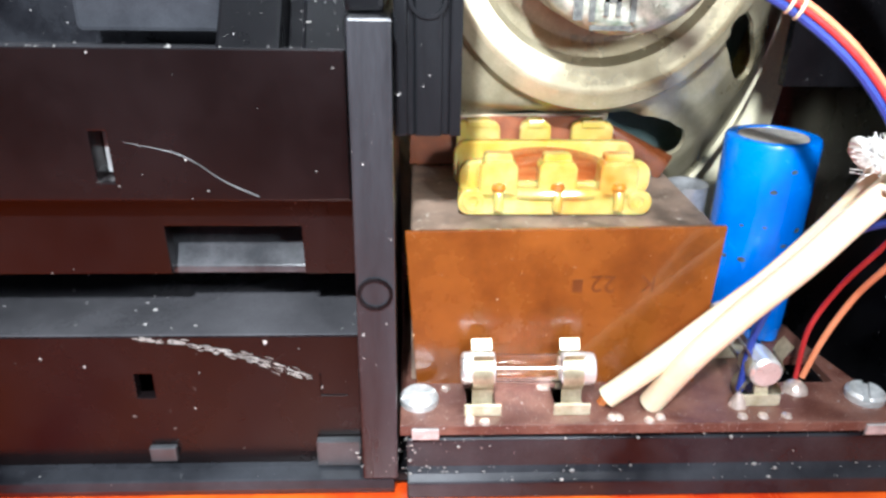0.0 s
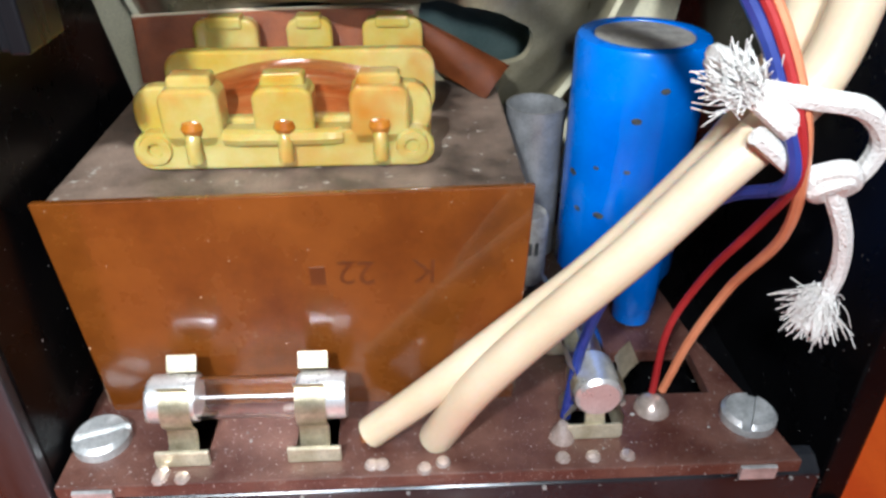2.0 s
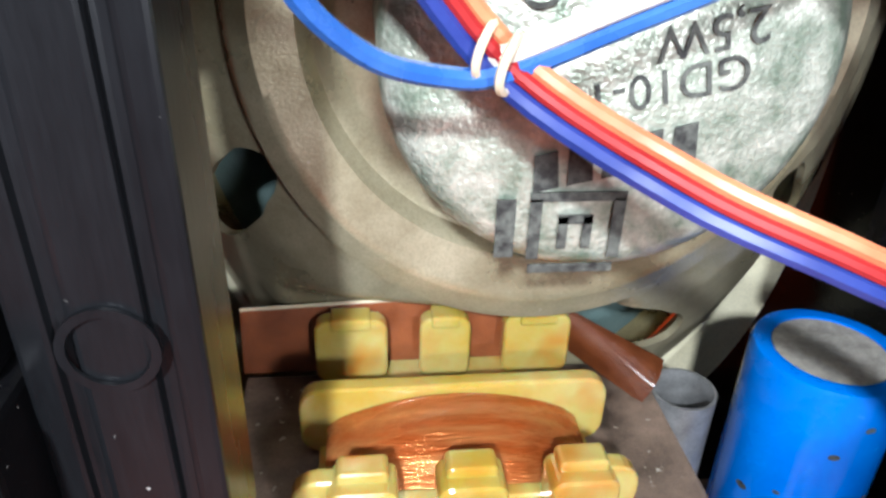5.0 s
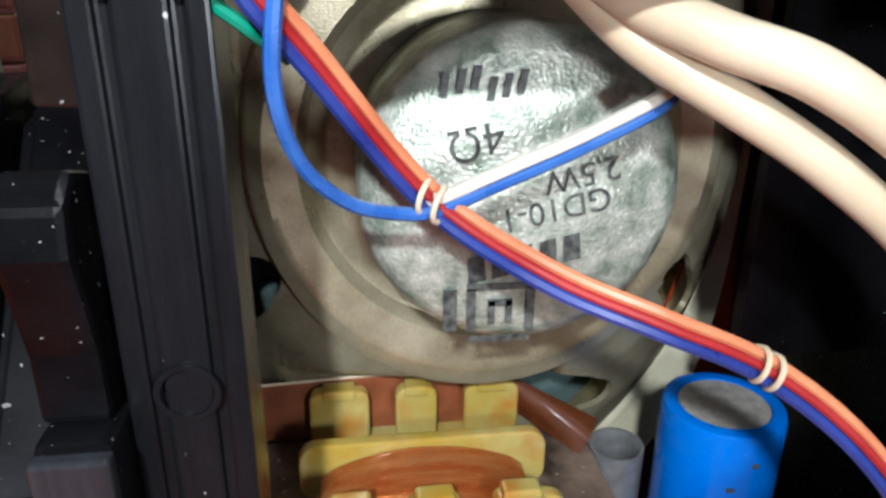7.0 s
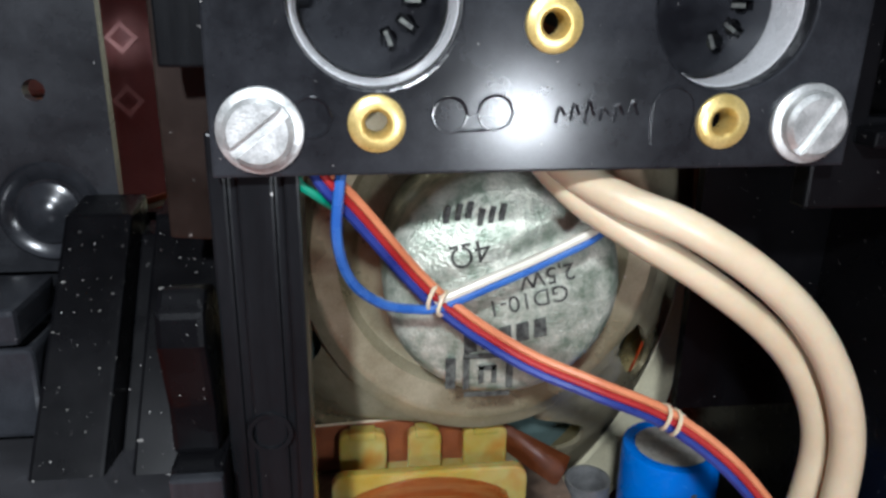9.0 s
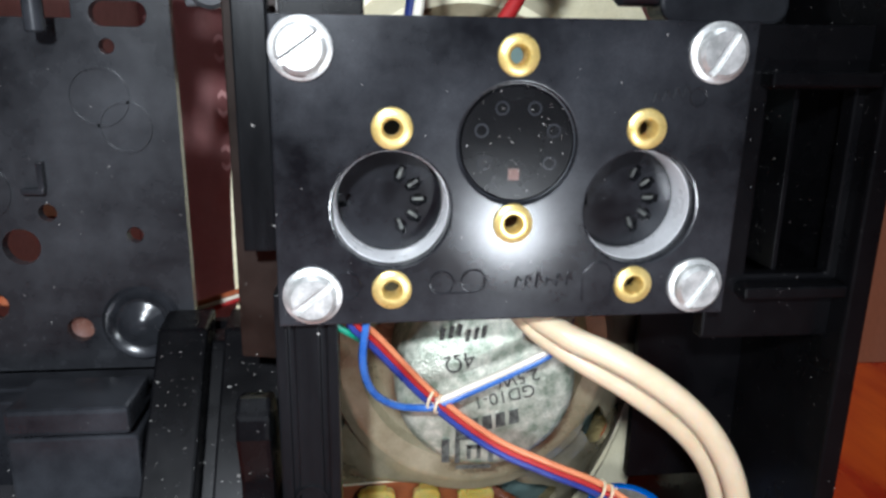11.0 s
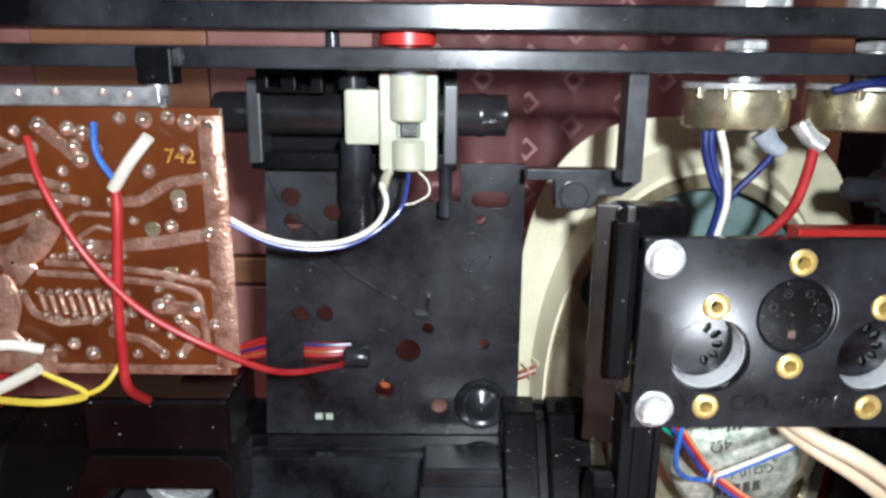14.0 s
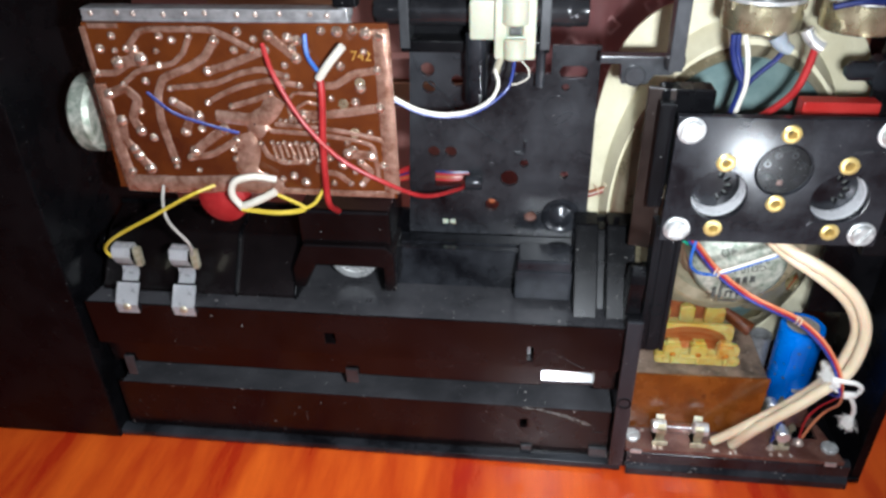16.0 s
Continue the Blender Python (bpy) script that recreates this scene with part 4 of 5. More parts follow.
for p in ((30.0, 103.8, 15.4), (37.2, 103.6, 14.8)):
    part("bare_end", sweep([(p[0] - 0.4, p[1] + 0.5, p[2] - 1.4), (p[0], p[1], p[2]), (p[0] + 1, p[1] - 0.7, p[2] + 2)], 1.0, 8, 3), COPPER, cable, "", True)
tie = thing("tie_string", (62, 100, 52), "frayed white cotton string knotted round the cable", "string")
loop = []
for k in range(19):
    a = radians(k * 40)
    loop.append((62.4 + 3.0 * math.cos(a), 99.8 + 5.2 * math.sin(a), 54.6 - 2.6 * math.cos(a) + 0.08 * k))
part("turn", sweep(loop, 0.85, 8, 6), STRING, tie, "", True)
part("loose_end", sweep([(60, 95.6, 57.4), (64, 94.4, 57.0), (68.4, 94.8, 56.0), (71.4, 96, 53.0), (71.2, 97, 49.6), (68.6, 96.6, 49)], 0.85, 8, 6), STRING, tie, "", True)
part("knot", sweep([(66.6, 96, 50), (68.6, 95.0, 51.0), (70.2, 96, 49.4), (68.8, 97.2, 47.8), (67.2, 96, 48.8), (68.8, 95.0, 50.2), (69.8, 96.4, 48.6)], 0.85, 8, 5), STRING, tie, "", True)
part("loose_end", sweep([(69, 96.4, 48.6), (71.6, 97, 44), (73.0, 98, 39.4), (72.8, 98.4, 36.0)], 0.8, 8, 5), STRING, tie, "", True)
part("loose_end", sweep([(67, 96, 49.4), (64, 95.4, 51.6), (61, 95.0, 54.0)], 0.8, 8, 5), STRING, tie, "", True)
def fray(c, d, n, length):
    bm = bmesh.new()
    for i in range(n):
        v = (Vector(d) + Vector([random.gauss(0, 0.34) for _ in range(3)])).normalized() * length * random.uniform(0.45, 1.1)
        s = Vector(c) + Vector([random.gauss(0, 0.45) for _ in range(3)])
        sweep([s, s + v * 0.5 + Vector([random.gauss(0, 0.25) for _ in range(3)]), s + v], 0.055, 4, 3, bm)
    return bm
part("frayed_tuft", fray((60.2, 95.6, 57.0), (-0.8, 0, 0.6), 480, 3.6), STRING, tie, "frayed cotton tuft")
part("frayed_tuft", sweep([(72.8, 98.4, 37.4), (72.7, 98.5, 35.4), (72.5, 98.6, 33.2)], 0.8, 10, 5, None, False, lambda t: 1.0 + 1.1 * t), STRING, tie, "frayed cotton tuft", True)
part("frayed_tuft", fray((72.8, 98.4, 36.6), (-0.1, 0.1, -1), 420, 4.6), STRING, tie, "frayed cotton tuft")

bundle = thing("wire_bundle", (30, 100, 90), "bundle of thin orange, red and blue wires tied with thread", "wire bundle")
route = [(4, 112, 113), (7.5, 104.5, 106), (11.5, 106.5, 100.5), (20.4, 111.2, 88.6), (29.3, 105.8, 83.5), (38, 103.4, 80), (46.8, 102.6, 76.0), (54.4, 100.6, 70.4), (60, 98.0, 63.6), (63, 95.6, 57), (64.6, 95.0, 51)]
def strand(dx, dz, dy, mat, r=0.62, tail=()):
    part("wire", sweep([(x + dx, y + dy, z + dz) for x, y, z in route] + list(tail), r, 8, 7), mat, bundle, "", True)
strand(0.45, 0.7, -0.3, ORANGE, 0.5, [(67.4, 98.5, 43), (67.4, 105, 33), (65.8, 107.6, 24), (64, 108, 16)])
strand(0.05, 0.05, -0.8, RED, 0.42, [(65.8, 99.5, 44), (65.2, 106, 34), (63.4, 108.4, 25), (62.8, 107.8, 16)])
strand(-0.4, -0.75, -0.5, WBLUE, 0.6, [(62.4, 101.5, 45), (57, 105.6, 36), (53.4, 106, 26), (51.8, 104.4, 16)])
strand(-0.2, -0.3, 0.5, BROWNW, 0.45)
strand(-0.7, 0.3, 0.2, WBLUE, 0.45)
part("blue_loop_wire", sweep([(11, 105, 112), (9.6, 103.6, 104), (9.2, 104, 98), (10.6, 106.4, 92.6), (14, 109, 88.8), (18, 110.4, 87.4), (21, 110.4, 87.6), (27, 111.0, 89.8), (34, 112, 92.4), (41, 112.6, 96), (44, 116, 100)], 0.6, 8, 7), LBLUE, bundle, "", True)
part("white_wire", sweep([(20, 111.2, 88.2), (21.4, 110.4, 88.7), (27, 110.6, 91.0), (34, 111.6, 93.6), (41, 112.2, 97.2), (44, 116, 101)], 0.6, 8, 7), WHITE, bundle, "", True)
part("green_wire", sweep([(5, 109, 111), (6.4, 106, 107.4), (5.2, 105.2, 104.6), (7.4, 105.6, 102.4), (10, 108, 100)], 0.5, 8, 6), GREEN, bundle, "", True)
for c, d in (((20.3, 110.6, 88.6), (0.8, -0.5, -0.4)), ((46.8, 102.2, 76.0), (0.85, -0.15, -0.5))):
    d = Vector(d).normalized()
    s = d.orthogonal().normalized()
    u = d.cross(s)
    part("thread_tie", sweep([Vector(c) + 1.4 * (s * math.cos(k * 0.7) + u * math.sin(k * 0.7)) + d * (0.16 * k - 0.8) for k in range(19)], 0.26, 6, 4), CABLE, bundle, "cream thread tie", True)

# ---- control knobs and wires above ----
def potentiometer(x, label):
    p = thing("potentiometer", (x, 122, 168), label, "potentiometer", "potentiometers under the top bar")
    part("can", lathe((x, 121.5, 168.0), "z", [(0, 0), (10.2, 0), (10.9, 0.5), (11.1, 1.6), (11.1, 8.0), (10.4, 8.4), (0, 8.4)], 48), POTBRASS, p, "yellow passivated steel can", True)
    part("mounting_plate", rod((x, 121.5, 176.5), "z", 11.6, 1.3, 40, None, 0.2), ZINC, p, "", True)
    part("bushing", rod((x, 118.5, 177.8), "z", 3.4, 9.0, 24, None, 0.4), ZINC, p, "", True)
    part("nut", rod((x, 118.5, 184.4), "z", 4.6, 2.0, 6, None, 0.3), ZINC, p)
    ridged = bmesh.new()
    lathe((x, 118.0, 192.8), "z", [(7.6, 0), (7.6, 2), (7.2, 2.3), (7.2, 16), (0, 16)], 30, ridged)
    part("knob", ridged, SILVER, p, "ribbed chrome knob", False)
    for a in (-150, -120, -60, -30):
        part("can_tab", box(x + 10.9 * math.cos(radians(a)) - 0.9, x + 10.9 * math.cos(radians(a)) + 0.9, 121.5 + 10.9 * math.sin(radians(a)) - 0.5, 121.5 + 10.9 * math.sin(radians(a)) + 0.5, 174.5, 177), POTBRASS, p, "", False, 0.2)
    return p
potentiometer(20.8, "round potentiometer in a yellow steel can under the bar")
potentiometer(48.4, "round potentiometer in a yellow steel can beside another")
solder_tag = thing("tag_capacitor", (33, 114, 166), "silvery tag and clouded sleeve between the two potentiometers", "component")
part("sleeve", sweep([(23.5, 112.5, 168), (25.5, 112, 165.4), (28, 111.8, 164)], 2.6, 14, 5, None, False, lambda t: 1 - 0.45 * t), CLEARGREY, solder_tag, "", True)
part("tag", sweep([(31, 112.2, 170), (33, 111.6, 167.2), (36, 111.4, 165.2)], 1.9, 12, 5), SILVER, solder_tag, "", True)
leads = thing("control_wires", (20, 116, 150), "blue, white and red wires hanging from the potentiometers", "wires")
part("blue_wire", sweep([(12, 113.5, 168), (12.6, 113.5, 163), (15, 114, 157), (17, 114.5, 153), (16.4, 115.5, 146), (15, 117, 138)], 0.95, 10, 6), NAVY, leads, "", True)
part("blue_wire", sweep([(13.4, 114.2, 168), (14, 114.2, 163), (16, 114.6, 157.4), (17.6, 115, 153), (16.8, 116.5, 146), (15.4, 118, 138)], 0.95, 10, 6), NAVY, leads, "", True)
part("blue_wire", sweep([(26.5, 112, 164), (24, 113, 160), (20.4, 114, 155.6), (18.4, 114.6, 152), (17.6, 115.4, 146), (16.4, 117, 138)], 0.8, 10, 6), NAVY, leads, "", True)
part("white_wire", sweep([(15, 113.4, 168), (16.6, 113.2, 163), (17.8, 113.6, 157), (18.2, 114, 152), (17.4, 114.8, 146), (16.4, 116.4, 138)], 0.8, 10, 6), WHITE, leads, "", True)
part("red_wire", sweep([(34.5, 111.5, 166), (33.8, 112.4, 158), (32.4, 114, 151), (29, 116, 145.5), (25, 118, 141), (22, 119, 137)], 1.15, 10, 6), RED, leads, "", True)
part("blue_wire", sweep([(36, 110.5, 176.5), (44, 109.5, 178.2), (56, 109.4, 177.6), (68, 110, 178.4), (82, 112, 177)], 0.9, 10, 6), NAVY, leads, "", True)
part("blue_wire", sweep([(40, 110.8, 177.6), (50, 109.9, 179.2), (62, 110, 178.8), (82, 112.6, 178.6)], 0.8, 10, 6), NAVY, leads, "", True)
redbar = thing("red_strip", (50, 125, 142), "red plastic strip behind the socket panel", "strip")
part("strip", box(39, 62, 122, 128, 136, 145), REDPLASTIC, redbar, "", False, 0.5)
# ---- mechanism plate ----
mech = thing("mechanism_plate", (-55, 137, 84), "black moulded plate with holes, dents and screws", "plate")
pl = outline([(-89.6, 84), (-22.4, 84), (-22.6, 157.2), (-38.6, 157.2), (-38.6, 147.5), (-52, 147.5), (-52, 158), (-86.4, 158)], "y", 137.2, 139.4)
cut = [rod((-80.6, 145, 148.5), "y", 2.4, 14, 20), rod((-80.3, 145, 142.3), "y", 2.3, 14, 20), rod((-70.5, 145, 144.6), "y", 2.1, 14, 20),
       rod((-79.3, 145, 117.9), "y", 2.2, 14, 20), rod((-73.0, 145, 118.0), "y", 2.2, 14, 20), rod((-51.6, 145, 108.0), "y", 3.3, 14, 24),
       rod((-33.4, 145, 143), "y", 1.3, 14, 16), rod((-46.4, 145, 114.2), "y", 1.6, 14, 16), rod((-31.8, 145, 110), "y", 1.5, 14, 16),
       outline(rounded(-35.8, -26.4, 146.2, 150.4, 2.0), "y", 130, 145), box(-79, -66, 130, 145, 104, 110.4), rod((-57.8, 145, 96.8), "y", 2.6, 14, 18), rod((-43.2, 145, 92.0), "y", 2.4, 14, 18)]
part("plate", holed(pl, cut), HAZEBLACK, mech, "", False, 0.3)
def ring_boss(x, z, r, depth=1.4, mat=GLOSSBLACK):
    part("round_boss", lathe((x, 137.3, z), "y", [(0, -depth), (r * 0.35, -depth * 0.9), (r * 0.62, -0.1), (r * 0.78, 0.9), (r * 0.9, 1.0), (r, 0)], 36), mat, mech, "", True)
ring_boss(-32.0, 92.9, 7.4, -2.0)
part("dimple_dome", lathe((-32.0, 136.6, 92.9), "y", [(4.4, 0), (3.6, 0.3), (2.0, 1.5), (0, 2.2)], 28), GLOSSBLACK, mech, "", True)
for x, z, r in ((-31.6, 129.4, 4.6), (-35.6, 134.6, 5.2), (-78, 128, 4.4), (-57, 118, 5.0)):
    part("moulded_circle", lathe((x, 137.3, z), "y", [(r - 0.5, 0), (r - 0.5, 0.4), (r, 0.4), (r, 0)], 32), HAZEBLACK, mech, "", True)
part("moulded_rib", sweep([(-76, 137.1, 138), (-66, 136.8, 129), (-55, 137.1, 122)], 0.35, 6, 4), HAZEBLACK, mech, "", True)
part("moulded_rib", sweep([(-86, 137.1, 154), (-82, 136.8, 146), (-74, 136.8, 139), (-68, 137.1, 131)], 0.4, 6, 4), HAZEBLACK, mech, "", True)
part("moulded_hook", box(-49.8, -46.0, 135.6, 137.3, 117.8, 118.8), GLOSSBLACK, mech, "", False, 0.2)
part("moulded_hook", box(-46.8, -45.8, 135.6, 137.3, 118.7, 123.5), GLOSSBLACK, mech, "", False, 0.2)
part("amber_screw", lathe((-43.2, 137.4, 92.0), "y", [(0, -2), (1.5, -1.6), (2.3, -1.4)], 20), PERTINAX, mech, "", True)
part("red_peg", rod((-57.8, 143.6, 96.8), "y", 1.8, 2.2, 14, None, 0.5), BROWNW, mech, "", True)
part("white_print", box(-76.4, -74.4, 137.0, 137.25, 88.2, 90), NYLON, mech)
part("white_print", box(-73.6, -71.6, 137.0, 137.25, 88.2, 90), NYLON, mech)
# box and brackets under the plate
lower = thing("deck_housing", (-55, 125, 66), "black moulded deck housing with brackets below the plate", "housing")
part("box_front", box(-94.5, -27, 126, 130, 66.4, 83.2), GLOSSBLACK, lower, "", False, 0.5)
part("box_top", box(-94.5, -22.4, 130, 137, 80.6, 83.8), GLOSSBLACK, lower, "", False, 0.4)
part("latch_block", outline(rounded(-48, -27.6, 70, 82, 1.0), "y", 115, 126), GLOSSBLACK, lower, "", False, 0.6)
part("latch_lip", box(-47.2, -28.2, 113.5, 126, 83.0, 87.6), GLOSSBLACK, lower, "", False, 0.8)
for x0, x1 in ((-27.0, -18.5), (-15.5, -5.2)):
    part("bracket_cheek", outline([(106, 66.4), (106, 68), (129, 94.6), (137, 95.6), (137, 66.4)], "x", x0, x1), BLACK, lower, "", False, 0.5)
part("bracket_web", outline([(112, 66.4), (132, 91), (137, 91.6), (137, 66.4)], "x", -18.5, -15.5), BLACK, lower, "", False, 0.3)
part("bracket_peg", rod((-12, 132, 95), "z", 1.2, 2.0, 12, None, 0.3), BLACK, lower, "", True)
arm = thing("latch_lever", (-12, 112, 66), "worn black plastic lever with rounded top beside the divider", "lever")
part("lever_arm", outline([(103, 74.2), (103, 80), (101, 88), (101.6, 91.6), (104, 93.4), (109, 92), (113, 84), (113, 74.2)], "x", -9.4, -4.4), BLACK, arm, "", False, 0.7)
part("lever_foot", box(-9.2, -4.2, 100.4, 112, 68.5, 74.1), BLACK, arm, "", False, 0.5)
# motor bracket
mot = thing("motor_bracket", (-112, 120, 66), "dark brown moulded arch over a steel motor", "motor bracket")
part("arch", outline([(-129, 74), (-129, 82), (-124, 93), (-94, 93), (-91, 90), (-91, 74), (-95, 74), (-95, 84), (-120, 84), (-125, 74)], "y", 110, 128), MAROONBLACK, mot, "", False, 0.8)
part("roof", box(-125, -92, 112, 138, 92.2, 106), MAROONBLACK, mot, "", False, 1.2)
part("motor_can", lathe((-110, 127, 78), "y", [(9.6, -12), (9.6, 1), (9, 1.8), (6.6, 2.0), (6.4, 1.4), (4.4, 1.4), (4.2, 2.2), (0, 2.2)], 40), SILVER, mot, "shiny steel motor end", True)
side = thing("battery_cover", (-165, 118, 66), "black moulded cover beside the motor bracket", "cover")
part("cover", outline([(110, 66.4), (110, 70), (124, 88), (138, 92), (138, 66.4)], "x", -206, -129.6), MAROONBLACK, side, "", False, 0.8)
for x in (-129.0, -152.0):
    part("cover_rib", outline([(109, 66.4), (109, 71), (123, 89.4), (138, 93.4), (138, 66.4)], "x", x - 0.8, x), BLACK, side, "", False, 0.2)

# ---- ferrite aerial ----
aerial = thing("ferrite_aerial", (-62, 134, 169), "black ferrite rod aerial in a moulded holder with milky coil former", "aerial")
part("rod", lathe((-97.4, 134.5, 169.2), "x", [(0, 0), (3.2, 0), (4.6, 0.9), (5.0, 2.4), (5.0, 22), (5.0, 62.0), (5.2, 62.4), (5.2, 64), (4.9, 64.4), (4.9, 69.0), (4.5, 69.4), (0, 69.4)], 36), FERRITE, aerial, "glossy black rod", True)
for x in (-88.2, -43.0):
    part("holder_fork", outline([(129, 158), (129, 176), (131, 177.5), (140, 177.5), (140, 158)], "x", x, x + 3.2), GREYPLASTIC, aerial, "", False, 0.4)
part("holder_base", box(-88.2, -39.8, 130.5, 139, 156.4, 160.2), BLACK, aerial, "", False, 0.4)
part("holder_back", box(-88.0, -39.8, 140, 142, 156, 180), BLACK, aerial)
part("holder_clip", holed(box(-85.5, -70.5, 128, 133, 174, 180), [box(-82.8, -80, 120, 140, 175.4, 178.2), box(-76.6, -73.2, 120, 140, 175.0, 178.6)]), BLACK, aerial, "", False, 0.3)
part("coil_former", outline(rounded(-64.8, -55.6, 163.4, 175.4, 0.8), "y", 121, 137), NYLON, aerial, "milky white coil former", False, 0.6)
frm = part("switch_body", holed(outline(rounded(-57.0, -44.4, 158.0, 179.2, 1.0), "y", 118.6, 131), [box(-53.2, -48.4, 115, 121, 165.2, 168.8)]), NYLON, aerial, "milky white plastic slide body", False, 0.7)
part("slide", box(-52.4, -48.8, 118.9, 120.6, 165.5, 168.4), INK, frm, "", False, 0.3)
part("slide_ridge", rod((-50.7, 119.8, 168.8), "z", 4.2, 10.2, 24, None, 0.5), NYLON, frm, "", True)
part("slide_ridge", rod((-50.7, 119.8, 158.2), "z", 3.8, 6.6, 24, None, 0.5), NYLON, frm, "", True)
part("solder_lug", sweep([(-55, 119.4, 158), (-55.8, 118.4, 156), (-56.2, 117.6, 154)], 1.1, 8, 4), CLIPMETAL, frm, "", True)
part("black_stem", rod((-63.0, 126, 141.5), "z", 3.6, 23, 28, None, 0.4), GLOSSBLACK, aerial, "", True)
part("black_stem", rod((-63.4, 126, 175), "z", 3.2, 7, 24, None, 0.4), GLOSSBLACK, aerial, "", True)
part("black_stem", rod((-42.4, 132, 145), "z", 1.6, 14, 20, None, 0.3), GLOSSBLACK, aerial, "", True)
pin = thing("guide_pin", (-66, 116, 184), "short dark steel pin between the black bars", "pin")
part("pin", lathe((-66, 114, 183.6), "z", [(0, 0), (1.5, 0), (1.5, 3.2), (1.1, 3.6), (0, 3.7)], 18), GLOSSBLACK, pin, "", True)
push = thing("red_push_button", (-50.8, 116, 184), "red plastic push button between the black bars", "button")
part("button", lathe((-50.8, 117, 182.0), "z", [(0, 0), (3.0, 0), (3.0, 2.2), (6.0, 2.6), (6.0, 5.0), (5.6, 5.4), (0, 5.4)], 28), REDPLASTIC, push, "", True)
part("stem", rod((-50.8, 116, 178.8), "z", 2.3, 4.2, 16), CLEARGREY, push, "", True)
aw = thing("aerial_wires", (-70, 105, 145), "thin white and blue wires hooked to the aerial coil", "wires")
W = [(-88.6, 107.5, 150), (-80, 108, 145.4), (-72, 109, 143.6), (-64, 111, 144), (-58, 113.5, 146.6), (-55.4, 115.5, 151), (-56.6, 117.2, 155.6)]
part("white_wire", sweep(W, 0.62, 8, 7), WHITE, aw, "", True)
part("blue_wire", sweep([(x - 0.2 + 0.12 * i, y + 0.9, z - 1.3) for i, (x, y, z) in enumerate(W[:5])] + [(-52.4, 116, 150), (-50.8, 119, 156), (-51, 120, 158.4)], 0.5, 8, 7), WBLUE, aw, "", True)
part("fine_wire", sweep([(-48.6, 118, 158.2), (-46.4, 116.6, 156), (-46.2, 116, 153.4), (-49, 116, 151.6), (-51.4, 116, 151)], 0.24, 6, 6), WHITE, aw, "", True)

# ---- printed circuit board ----
pcb = thing("circuit_board", (-135, 106.5, 115), "translucent brown circuit board with tinned copper tracks", "circuit board")
part("board", outline([(-182.6, 171.6), (-87.6, 172.0), (-87.6, 114.8), (-184.4, 115.6)], "y", 106.4, 107.9), BOARDBROWN, pcb, "", False, 0.15)
def u2(u, v):
    """Board coordinates in per cent of its width and height (from its top corner)."""
    return (-183.2 + 0.956 * u, 171.6 - 0.565 * v)
def ribbon(points, w, name="copper_track", end=True):
    """A flat track with rounded ends, standing a little proud of the board."""
    bm = bmesh.new()
    p = [Vector(u2(*q)) for q in points]
    sm = []
    for i, q in enumerate(p):
        if 0 < i < len(p) - 1:
            for t in (0.25, 0.5, 0.75):
                a, b = q.lerp(p[i - 1], 0.3), q.lerp(p[i + 1], 0.3)
                sm.append(a.lerp(q, t).lerp(q.lerp(b, t), t))
        else:
            sm.append(q)
    left, right = [], []
    for i, q in enumerate(sm):
        d = (sm[min(i + 1, len(sm) - 1)] - sm[max(i - 1, 0)]).normalized()
        nrm = Vector((-d.y, d.x)) * w * 0.62
        left.append(q + nrm)
        right.append(q - nrm)
    rows = []
    for a, b in zip(left, right):
        m = (a + b) / 2
        rows.append([bm.verts.new((a.x, 106.38, a.y)), bm.verts.new((a.x * 0.8 + m.x * 0.2, 105.92, a.y * 0.8 + m.y * 0.2)), bm.verts.new((m.x, 105.72, m.y)), bm.verts.new((b.x * 0.8 + m.x * 0.2, 105.92, b.y * 0.8 + m.y * 0.2)), bm.verts.new((b.x, 106.38, b.y))])
    for a, b in zip(rows, rows[1:]):
        for k in range(4):
            bm.faces.new((a[k], a[k + 1], b[k + 1], b[k]))
    for r in (rows[0], rows[-1]):
        bm.faces.new(r)
    bmesh.ops.recalc_face_normals(bm, faces=bm.faces)
    part(name, bm, TRACK, pcb, "", True)
    if end:
        for q in (points[0], points[-1]):
            blob(*q, max(0.85, w * 0.62))
def blob(u, v, r):
    x, z = u2(u, v)
    bm = lathe((x, 106.3, z), "y", [(r * 1.25, 0), (r * 1.1, 0.45), (r * 0.7, 1.0), (r * 0.3, 1.4), (0, 1.5)], 12)
    part("solder_joint", bm, PCBSOLDER, pcb, "", True)
ribbon([(14, 14), (20, 3), (44, 3), (50, 8), (56, 14)], 1.7)
ribbon([(36, 7), (33, 16), (29, 22), (16, 26), (10, 34)], 1.5)
ribbon([(44, 9), (40, 18), (34, 24), (24, 30), (21, 40), (20, 56), (22, 80)], 2.2)
ribbon([(60, 14), (48, 22), (40, 26)], 2.2)
ribbon([(66, 28), (58, 24), (50, 27), (42, 33), (26, 36)], 1.6)
ribbon([(70, 33), (60, 30), (50, 34), (42, 40), (38, 44)], 1.6)
ribbon([(96, 24), (88, 26), (82, 33), (76, 33)], 2.0)
ribbon([(96, 45), (86, 48), (76, 50), (70, 50)], 2.4)
ribbon([(66, 52), (65, 42), (68, 37), (76, 38)], 1.0)
ribbon([(68, 52), (68, 46), (72, 42), (76, 44)], 1.0)
ribbon([(60, 56), (72, 57), (86, 60), (96, 64), (98, 70), (97, 92)], 1.3, end=False)
ribbon([(58, 60), (70, 61), (86, 64), (93, 67), (94, 88)], 1.3, end=False)
ribbon([(4, 40), (10, 36), (14, 43), (10, 54), (12, 62)], 2.6)
ribbon([(26, 44), (32, 50), (28, 62)], 2.4)
